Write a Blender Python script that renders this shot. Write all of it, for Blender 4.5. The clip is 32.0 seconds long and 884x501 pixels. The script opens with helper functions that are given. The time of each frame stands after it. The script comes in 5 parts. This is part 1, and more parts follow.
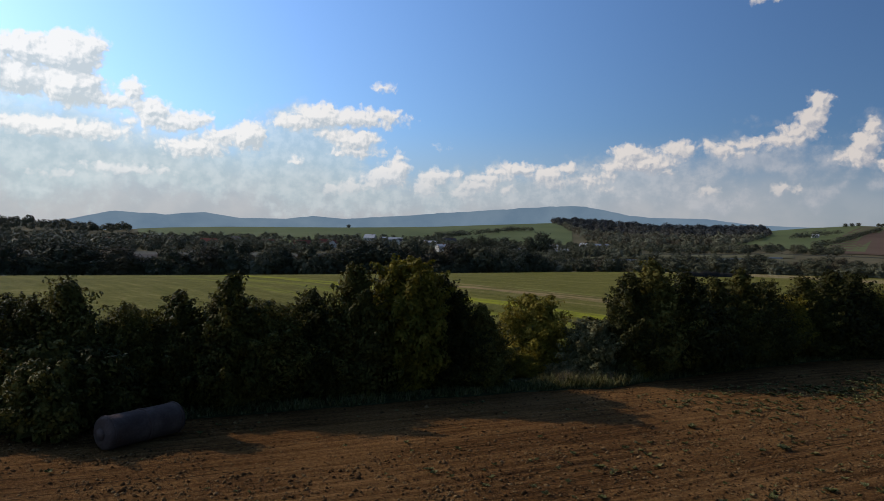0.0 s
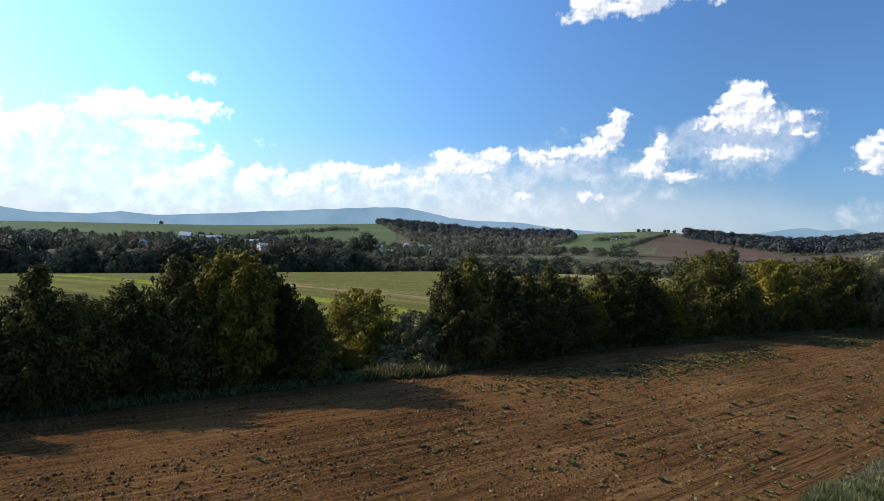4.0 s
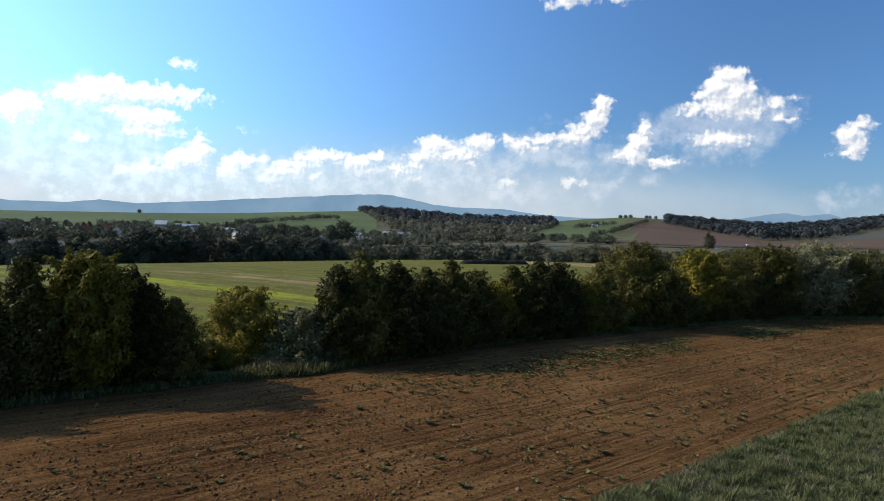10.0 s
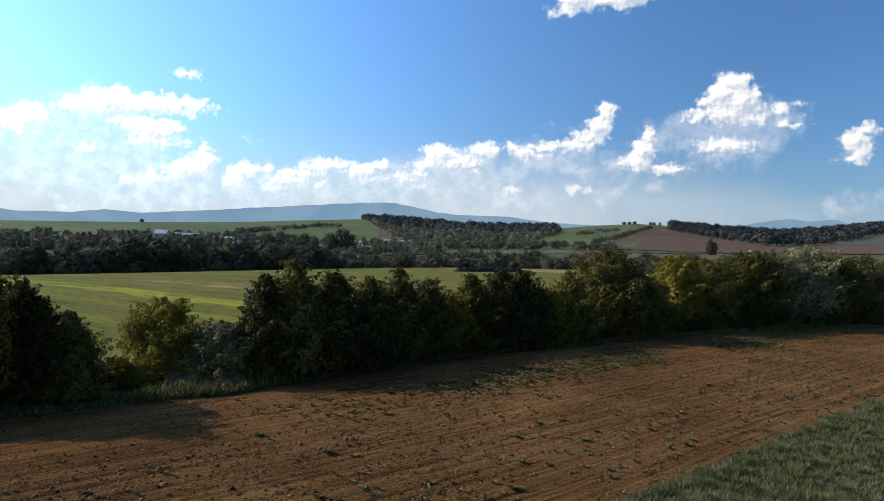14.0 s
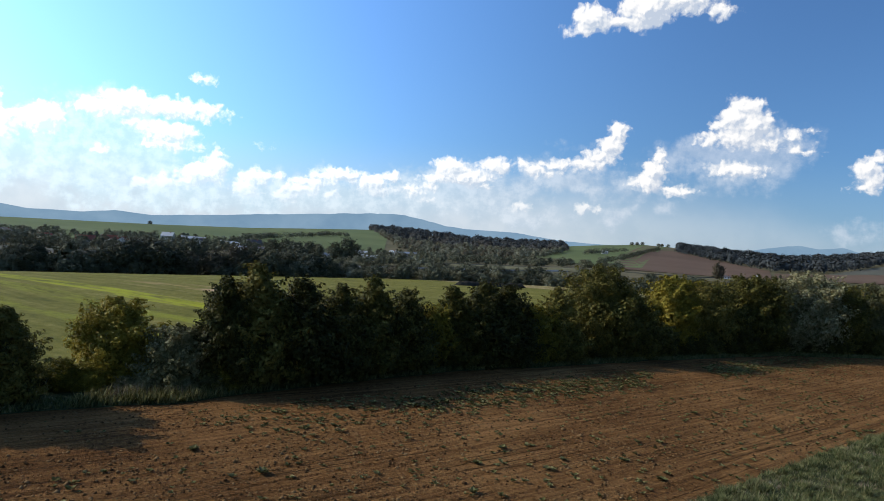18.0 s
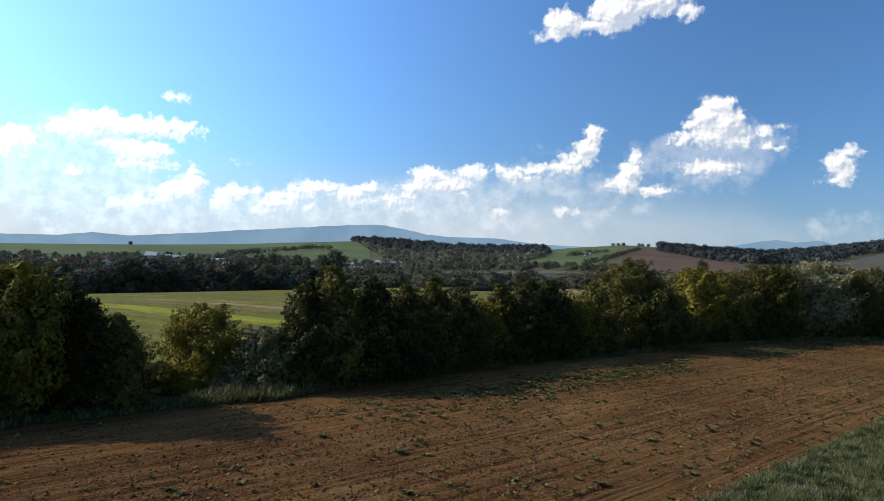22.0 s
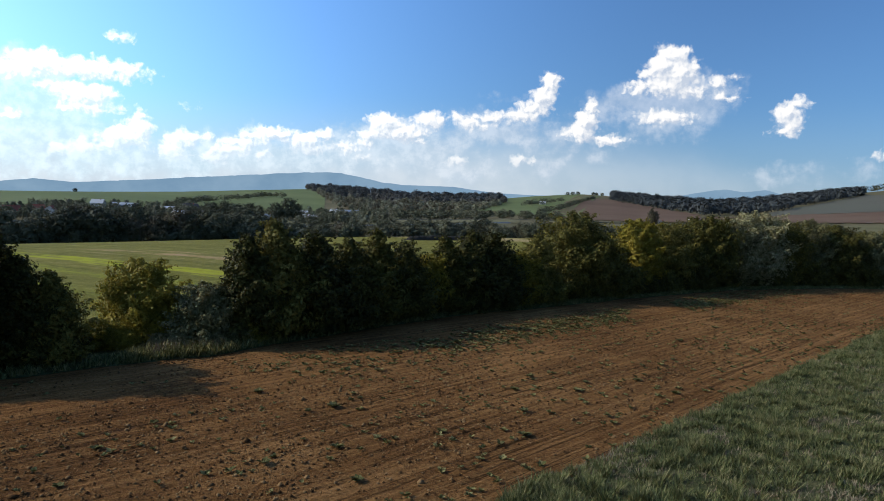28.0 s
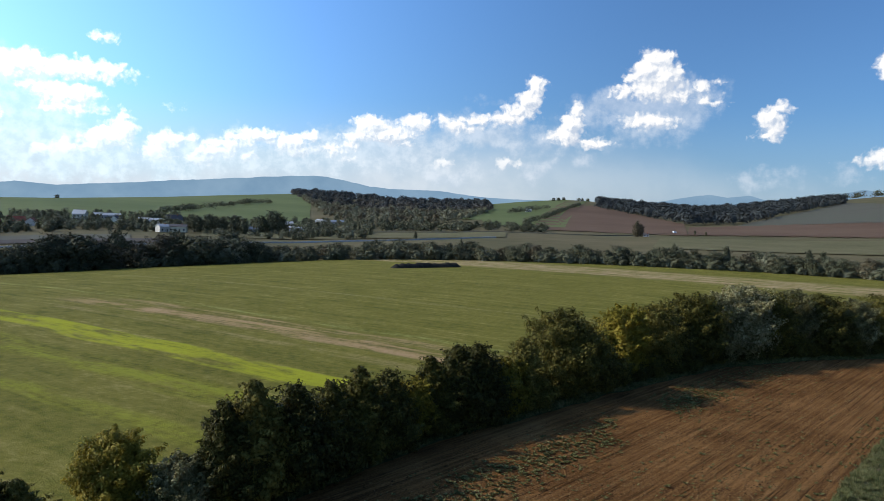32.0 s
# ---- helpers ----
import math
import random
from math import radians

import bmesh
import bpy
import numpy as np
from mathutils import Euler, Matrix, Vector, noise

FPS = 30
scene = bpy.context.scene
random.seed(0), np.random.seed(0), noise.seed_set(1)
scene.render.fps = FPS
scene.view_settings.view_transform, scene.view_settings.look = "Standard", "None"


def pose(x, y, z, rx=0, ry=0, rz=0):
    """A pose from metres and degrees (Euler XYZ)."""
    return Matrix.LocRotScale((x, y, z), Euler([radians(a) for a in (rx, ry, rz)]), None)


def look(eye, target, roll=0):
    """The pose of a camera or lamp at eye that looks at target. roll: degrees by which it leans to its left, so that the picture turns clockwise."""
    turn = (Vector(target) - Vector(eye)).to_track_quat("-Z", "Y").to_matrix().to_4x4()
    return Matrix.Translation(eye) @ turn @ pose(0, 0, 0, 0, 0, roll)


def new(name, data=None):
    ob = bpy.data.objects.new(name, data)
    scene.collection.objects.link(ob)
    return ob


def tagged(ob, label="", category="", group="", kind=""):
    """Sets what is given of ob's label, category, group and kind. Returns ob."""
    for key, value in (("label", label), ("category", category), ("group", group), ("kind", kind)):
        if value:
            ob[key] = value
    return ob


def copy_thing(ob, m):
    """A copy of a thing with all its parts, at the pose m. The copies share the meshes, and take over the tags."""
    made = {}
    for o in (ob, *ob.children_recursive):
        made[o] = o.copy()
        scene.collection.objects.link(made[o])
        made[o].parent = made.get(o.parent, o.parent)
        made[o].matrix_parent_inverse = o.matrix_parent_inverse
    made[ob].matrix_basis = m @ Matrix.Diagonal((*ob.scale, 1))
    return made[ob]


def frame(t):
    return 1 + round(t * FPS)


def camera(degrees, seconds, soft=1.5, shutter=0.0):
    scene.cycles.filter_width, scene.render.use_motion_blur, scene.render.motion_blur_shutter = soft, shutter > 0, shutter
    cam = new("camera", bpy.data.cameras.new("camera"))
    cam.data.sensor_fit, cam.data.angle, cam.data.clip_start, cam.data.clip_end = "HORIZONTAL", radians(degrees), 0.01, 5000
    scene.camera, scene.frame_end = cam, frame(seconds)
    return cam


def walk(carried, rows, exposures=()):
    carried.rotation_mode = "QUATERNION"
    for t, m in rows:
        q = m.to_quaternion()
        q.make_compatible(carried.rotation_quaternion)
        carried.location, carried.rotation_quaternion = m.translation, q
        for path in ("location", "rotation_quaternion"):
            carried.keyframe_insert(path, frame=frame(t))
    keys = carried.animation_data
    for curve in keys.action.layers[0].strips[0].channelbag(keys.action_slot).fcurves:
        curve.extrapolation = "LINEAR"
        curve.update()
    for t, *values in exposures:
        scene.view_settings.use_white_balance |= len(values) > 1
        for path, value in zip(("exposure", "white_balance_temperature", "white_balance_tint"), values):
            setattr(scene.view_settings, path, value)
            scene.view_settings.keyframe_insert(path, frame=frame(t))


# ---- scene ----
cam = camera(64.5, 32.0, soft=0.85)
PATH = [
    (0, (-4.996, -44.443, 8.044), (-5.352, -42.475, 8.023), 2.2),
    (0.5, (-4.996, -44.447, 7.827), (-5.334, -42.476, 7.808), 2.2),
    (1, (-4.982, -44.621, 7.676), (-5.172, -42.63, 7.658), 2.2),
    (1.5, (-4.866, -45.088, 7.659), (-4.783, -43.09, 7.638), 2.5),
    (2, (-4.834, -45.07, 7.676), (-4.735, -43.073, 7.651), 2.7),
    (2.5, (-4.901, -44.974, 7.672), (-4.785, -42.978, 7.655), 2.9),
    (3, (-4.993, -44.981, 7.68), (-4.863, -42.985, 7.672), 3.0),
    (3.5, (-5.123, -44.966, 7.666), (-4.992, -42.97, 7.669), 3.0),
    (5.5, (-4.673, -48.225, 8.113), (-4.459, -46.237, 8.097), 1.5),
    (6, (-4.046, -48.251, 8.186), (-3.81, -46.266, 8.16), 1.2),
    (6.5, (-3.225, -48.228, 8.233), (-2.981, -46.243, 8.191), 1.1),
    (7, (-2.403, -48.007, 8.223), (-2.149, -46.024, 8.166), 1.3),
    (7.5, (-1.589, -47.588, 8.224), (-1.335, -45.606, 8.157), 1.6),
    (8, (-0.873, -47.128, 8.236), (-0.633, -45.144, 8.17), 1.9),
    (8.5, (-0.202, -46.551, 8.3), (0.028, -44.565, 8.24), 2.2),
    (9, (0.374, -46.096, 8.399), (0.584, -44.108, 8.347), 2.4),
    (9.5, (0.925, -45.672, 8.499), (1.119, -43.681, 8.456), 2.5),
    (10, (1.396, -45.527, 8.637), (1.581, -43.536, 8.603), 2.5),
    (10.5, (1.899, -45.253, 8.712), (2.079, -43.261, 8.686), 2.6),
    (11, (2.483, -44.82, 8.75), (2.651, -42.827, 8.728), 2.5),
    (11.5, (3.023, -44.467, 8.763), (3.189, -42.474, 8.743), 2.4),
    (12, (3.648, -43.981, 8.725), (3.81, -41.987, 8.708), 2.2),
    (12.5, (4.176, -43.482, 8.718), (4.339, -41.488, 8.701), 2.2),
    (13, (4.792, -43.287, 8.739), (4.963, -41.294, 8.725), 2.2),
    (13.5, (5.383, -42.826, 8.738), (5.554, -40.833, 8.725), 2.2),
    (15.5, (7.922, -41.272, 8.614), (8.092, -39.28, 8.608), 2.1),
    (16, (8.536, -41.103, 8.653), (8.727, -39.112, 8.65), 2.4),
    (16.5, (8.903, -40.716, 8.646), (9.089, -38.725, 8.64), 3.0),
    (17, (8.888, -40.434, 8.63), (9.033, -38.439, 8.641), 3.4),
    (17.5, (8.717, -40.225, 8.607), (8.866, -38.231, 8.624), 3.9),
    (18, (8.226, -40.059, 8.542), (8.374, -38.065, 8.567), 4.4),
    (18.5, (7.427, -39.945, 8.419), (7.52, -37.947, 8.456), 4.9),
    (19, (6.444, -39.864, 8.208), (6.507, -37.866, 8.262), 5.0),
    (19.5, (5.467, -39.932, 7.976), (5.522, -37.934, 8.048), 4.8),
    (20, (4.488, -40.196, 7.803), (4.565, -38.199, 7.884), 4.5),
    (20.5, (3.599, -40.439, 7.628), (3.703, -38.444, 7.712), 4.2),
    (21, (2.913, -40.806, 7.493), (3.006, -38.809, 7.572), 3.6),
    (21.5, (2.617, -41.203, 7.458), (2.759, -39.209, 7.524), 2.6),
    (22, (2.717, -41.735, 7.508), (2.917, -39.746, 7.56), 2.0),
    (22.5, (2.997, -41.992, 7.628), (3.253, -40.009, 7.575), 1.9),
    (23, (3.253, -42.115, 7.629), (3.543, -40.137, 7.564), 2.1),
    (23.5, (3.439, -42.029, 7.718), (3.756, -40.056, 7.645), 2.4),
    (24, (3.517, -41.74, 7.813), (3.837, -39.767, 7.742), 2.7),
    (24.5, (3.467, -41.503, 7.682), (3.783, -39.529, 7.615), 2.9),
    (25, (3.31, -41.236, 7.475), (3.596, -39.257, 7.422), 3.0),
    (25.5, (3.114, -41.225, 7.209), (3.393, -39.245, 7.156), 2.9),
    (27.5, (3.382, -42.197, 7.213), (3.686, -40.222, 7.135), 1.7),
    (28, (3.616, -42.164, 7.949), (3.944, -40.193, 7.858), 2.1),
    (28.5, (3.719, -42.07, 8.951), (4.065, -40.103, 8.849), 2.5),
    (29, (3.727, -41.804, 10.089), (4.09, -39.84, 9.99), 2.9),
    (29.5, (3.545, -41.568, 11.367), (3.889, -39.6, 11.284), 3.2),
    (30, (3.163, -41.509, 12.649), (3.501, -39.539, 12.574), 3.3),
    (30.5, (2.931, -41.619, 13.871), (3.269, -39.649, 13.808), 3.0),
    (31, (2.866, -41.763, 15.144), (3.201, -39.792, 15.09), 2.7),
    (31.5, (3.068, -41.35, 16.614), (3.416, -39.381, 16.556), 2.4),
    (32, (3.587, -40.696, 17.62), (3.954, -38.732, 17.538), 2.3),
]
EXPOSURES = [(0.0, -0.8, 6800, 15), (0.9, -0.76, 6800, 15), (1.5, 0.1, 6350, 10), (2.0, 0.15, 6350, 10), (3.5, 0.1, 6350, 10), (7.0, -0.1, 6350, 10), (27.0, -0.08, 6350, 10), (32.0, -0.04, 6350, 10)]
walk(cam, [(t, look(eye, target, roll)) for t, eye, target, roll in PATH], EXPOSURES)

# ---------------------------------------------------------------- light
SUN_AZ, SUN_EL = -79.0, 31.0          # degrees from +y towards +x, and above the level


def aim(az, el):
    a, e = radians(az), radians(el)
    return Vector((math.sin(a) * math.cos(e), math.cos(a) * math.cos(e), math.sin(e)))


def link(tree, a, b):
    tree.links.new(a, b)


class Graph:
    """Small helper to wire shader nodes."""

    def __init__(self, tree):
        self.tree = tree

    def node(self, kind, **values):
        n = self.tree.nodes.new(kind)
        for key, value in values.items():
            setattr(n, key, value)
        return n

    def feed(self, socket, value):
        if isinstance(value, bpy.types.NodeSocket):
            self.tree.links.new(value, socket)
        elif value is not None:
            socket.default_value = value

    def math(self, op, a, b=None, c=None, clamp=False):
        n = self.node("ShaderNodeMath", operation=op, use_clamp=clamp)
        for i, v in enumerate((a, b, c)):
            self.feed(n.inputs[i], v)
        return n.outputs[0]

    def vec(self, op, a, b=None, scale=None):
        n = self.node("ShaderNodeVectorMath", operation=op)
        self.feed(n.inputs[0], a)
        self.feed(n.inputs[1], b)
        if scale is not None:
            self.feed(n.inputs["Scale"], scale)
        return n.outputs["Value"] if op in ("DOT_PRODUCT", "LENGTH", "DISTANCE") else n.outputs["Vector"]

    def smooth(self, x, lo, hi):
        n = self.node("ShaderNodeMapRange", interpolation_type="SMOOTHSTEP")
        self.feed(n.inputs[0], x)
        n.inputs[1].default_value, n.inputs[2].default_value = lo, hi
        return n.outputs[0]

    def noise(self, vector, scale, detail=4.0, rough=0.55, distort=0.0):
        n = self.node("ShaderNodeTexNoise")
        self.feed(n.inputs["Vector"], vector)
        n.inputs["Scale"].default_value, n.inputs["Detail"].default_value = scale, detail
        n.inputs["Roughness"].default_value, n.inputs["Distortion"].default_value = rough, distort
        return n.outputs["Fac"]

    def mix(self, fac, a, b, blend="MIX"):
        n = self.node("ShaderNodeMix", data_type="RGBA", blend_type=blend)
        self.feed(n.inputs[0], fac)
        self.feed(n.inputs[6], (*a, 1) if isinstance(a, tuple) else a)
        self.feed(n.inputs[7], (*b, 1) if isinstance(b, tuple) else b)
        return n.outputs[2]

    def ramp(self, fac, stops, interpolation="LINEAR"):
        n = self.node("ShaderNodeValToRGB")
        r = n.color_ramp
        r.interpolation = interpolation
        while len(r.elements) < len(stops):
            r.elements.new(0.5)
        for el, (p, c) in zip(r.elements, stops):
            el.position, el.color = p, (*c, 1)
        self.feed(n.inputs[0], fac)
        return n.outputs[0]


# Cumulus heads, bank by bank, and the softer bodies under them: azimuth, elevation, half width, half height in degrees.
CLOUD_WEST = [(-20.1, 9.7, 2.09, 0.69), (-22.5, 9.1, 1.33, 0.53), (-17.2, 9.8, 2.39, 0.55), (-15.2, 10.1, 1.22, 0.36), (-17.7, 8, 1.64, 0.6), (-19, 8.4, 1.43, 0.35),
              (-17.5, 7, 1.54, 0.32), (-22.3, 6.1, 0.47, 0.31)]
CLOUD_HEAP = [(-14, 5.9, 0.7, 0.66), (-15, 5.2, 1.22, 0.74), (-14, 6.7, 0.39, 0.41), (-16.1, 4.6, 0.83, 0.41), (-17.6, 4.2, 0.95, 0.49), (-19.4, 4, 0.71, 0.4),
              (-10.9, 5.3, 1.22, 0.51), (-9.3, 5.6, 0.5, 0.26), (-11.7, 4.4, 0.8, 0.59), (-4.1, 6.2, 1.39, 0.44), (-5.9, 5.8, 0.94, 0.39), (-6.8, 5.3, 1.27, 0.39),
              (-7.9, 4.7, 1.26, 0.48), (-8.7, 4, 0.75, 0.48), (-5.2, 4.5, 0.69, 0.26), (-2, 5.7, 0.97, 0.58), (-0.3, 6.3, 0.71, 0.4), (-1.4, 5.2, 0.89, 0.31)]
CLOUD_ARM = [(4.5, 7.5, 1.09, 0.62), (5.7, 6.8, 1.74, 0.54), (3.5, 6.6, 1.14, 0.4), (8, 7.9, 1.1, 0.49), (6.9, 6.2, 0.64, 0.23), (2.6, 5.8, 1, 0.27),
             (1.3, 5.4, 0.9, 0.36), (2.8, 4.7, 0.59, 0.23), (17.8, 11, 0.63, 0.65), (17.2, 10, 0.81, 0.57), (16.4, 9.1, 1.08, 0.48), (15.2, 8.5, 1.54, 0.4),
             (13, 8.2, 1.64, 0.31), (11.6, 7.7, 1.1, 0.36), (10.3, 8.1, 0.32, 0.4), (10.4, 4.7, 0.73, 0.32), (15.4, 4.9, 0.45, 0.36), (16.4, 4.9, 0.23, 0.23)]
CLOUD_TOWERS = [(21, 9.1, 0.44, 0.48), (20.5, 8.1, 0.66, 0.66), (20.5, 7.2, 0.88, 0.57), (21.9, 6.7, 1.31, 0.35), (19.3, 7.3, 0.53, 0.27), (27, 13, 0.91, 0.62),
                (26.3, 12.2, 1.04, 0.66), (25.2, 11.7, 0.63, 0.38), (24.6, 10.7, 0.85, 0.38), (27.5, 11.7, 1.11, 0.83), (26.9, 10.7, 1.74, 0.54),
                (28.4, 10.3, 0.98, 0.42), (26.6, 8.4, 1.58, 0.47), (30.9, 9.9, 0.87, 0.25), (30.2, 10.9, 0.4, 0.49), (31.5, 11.4, 0.35, 0.16)]
CLOUD_SINGLE = [(35.8, 9.2, 0.58, 0.36), (35.2, 8.6, 0.74, 0.52), (35.5, 7.7, 0.48, 0.48), (35.1, 7.2, 0.74, 0.32), (-15.5, 12.2, 0.64, 0.24),
                (-15.1, 12.5, 0.38, 0.2), (-10.3, 7.8, 0.49, 0.21)]
CLOUD_HIGH = [(21.2, 21.8, 2.93, 0.86), (19.3, 20.3, 1.45, 1.12), (21.7, 20.7, 2.08, 0.71), (15, 19.5, 1.15, 0.74), (14.4, 18.7, 1.16, 0.37),
              (24.6, 19.9, 0.88, 0.39), (17.5, 19.3, 1.91, 0.41), (27.3, 21.8, 1.15, 0.53), (30.1, 21.9, 2.2, 0.66)]
CLOUD_EAST = [(44.4, 12, 1.82, 1.42), (46.3, 10.1, 1.45, 1.06), (43.3, 5.5, 1.88, 0.45)]
CLOUD_FAR_WEST = [(-37.4, 13.2, 0.95, 0.69), (-38.8, 12.3, 1.6, 1.15), (-41.5, 12.3, 1.68, 0.82), (-38.5, 10.3, 1.6, 1.09), (-41.8, 10.4, 1.34, 0.94),
                  (-34.5, 10.5, 0.77, 0.57), (-35.6, 9.5, 1.88, 0.44), (-33.2, 9.2, 1.01, 0.66), (-31.8, 8.4, 2.47, 0.54), (-30, 8.7, 1.14, 0.46),
                  (-28.1, 7.6, 1.25, 0.51), (-30, 6.6, 1.84, 0.55), (-26, 7.8, 1.02, 0.87), (-44.8, 10.8, 1.87, 1.45), (-46.5, 7.6, 2.39, 1.45),
                  (-39.7, 7.2, 4.19, 0.55), (-34.7, 4.6, 2.29, 0.33), (-38.9, 3.9, 1.77, 0.24)]
CLOUD_BODIES = [(-21.7, 5.9, 5.08, 3.67), (-16.7, 3.5, 4.1, 1.31), (-10.6, 3.9, 2.44, 1.46), (-4.9, 4.5, 4.75, 1.5), (0.8, 4.9, 2.69, 1.26), (5.3, 5.4, 5.47, 1.9),
                (13.5, 7.2, 4.09, 1.16), (14, 9.7, 0.91, 0.22), (18.9, 6.8, 2, 0.8), (24, 9.4, 2.77, 1.2), (27, 9.1, 3.52, 1.78), (29.6, 10.5, 1.8, 1.07),
                (28.2, 6.9, 0.9, 0.38), (25, 7.5, 1.69, 0.6), (21.7, 5.7, 0.7, 0.71), (19.1, 5.2, 0.36, 0.45), (18, 4.3, 0.9, 0.81), (10.5, 3.9, 2.75, 0.91)]
CLOUD_BODIES_EAST = [(34, 4.2, 1.2, 0.5), (36.3, 4.3, 1, 0.4), (40.3, 4.7, 1, 0.55)]
CLOUD_BODIES_WEST = [(-40, 6.1, 6.59, 3.54), (-30.5, 5.3, 6.46, 2.13), (-21.7, 8.2, 3.09, 1.98)]


def cloud_group():
    """Density of the cloud heads at a place of the sky, in degrees."""
    tree = bpy.data.node_groups.new("cumulus", "ShaderNodeTree")
    tree.interface.new_socket("place", in_out="INPUT", socket_type="NodeSocketVector")
    tree.interface.new_socket("density", in_out="OUTPUT", socket_type="NodeSocketFloat")
    g = Graph(tree)
    place = g.node("NodeGroupInput").outputs[0]
    wob = g.node("ShaderNodeTexNoise", noise_dimensions="2D")
    g.feed(wob.inputs["Vector"], place)
    wob.inputs["Scale"].default_value, wob.inputs["Detail"].default_value = 0.9, 3.0
    bent = g.vec("ADD", place, g.vec("SCALE", g.vec("SUBTRACT", wob.outputs["Color"], (0.5, 0.5, 0.5)), scale=0.9))
    best = heads(g, bent, CLOUD_WEST + CLOUD_HEAP + CLOUD_ARM + CLOUD_TOWERS + CLOUD_SINGLE + CLOUD_HIGH + CLOUD_EAST + CLOUD_FAR_WEST, 1.58, 0.32)
    d = g.math("MAXIMUM", best, -1.5)
    for scale, mean, gain in ((1.0, 0.44, 0.34), (2.3, 0.44, 0.24), (5.0, 0.44, 0.09)):
        puff = g.node("ShaderNodeTexVoronoi", voronoi_dimensions="2D", feature="SMOOTH_F1")
        g.feed(puff.inputs["Vector"], bent)
        puff.inputs["Scale"].default_value, puff.inputs["Smoothness"].default_value = scale, 0.3
        d = g.math("ADD", d, g.math("MULTIPLY", g.math("SUBTRACT", mean, puff.outputs["Distance"]), gain))
    fine = g.node("ShaderNodeTexNoise", noise_dimensions="2D")
    g.feed(fine.inputs["Vector"], place)
    fine.inputs["Scale"].default_value, fine.inputs["Detail"].default_value, fine.inputs["Roughness"].default_value = 1.6, 4.0, 0.55
    d = g.math("ADD", d, g.math("MULTIPLY", g.math("SUBTRACT", fine.outputs["Fac"], 0.5), 0.5))
    g.feed(g.node("NodeGroupOutput").inputs[0], d)
    return tree


def heads(g, place, blobs, grow, blend):
    """The nearest of many ellipses: above nought inside, in degrees."""
    best = None
    for a, e, w, h in blobs:
        q = g.vec("MULTIPLY", g.vec("SUBTRACT", place, (a, e, 0)), (1 / (w * grow), 1 / (h * grow), 0))
        d = g.math("MULTIPLY", g.math("SUBTRACT", 1.0, g.vec("LENGTH", q)), min(w, h, 1.6) * grow)
        best = d if best is None else g.math("SMOOTH_MAX", best, d, blend)
    return best


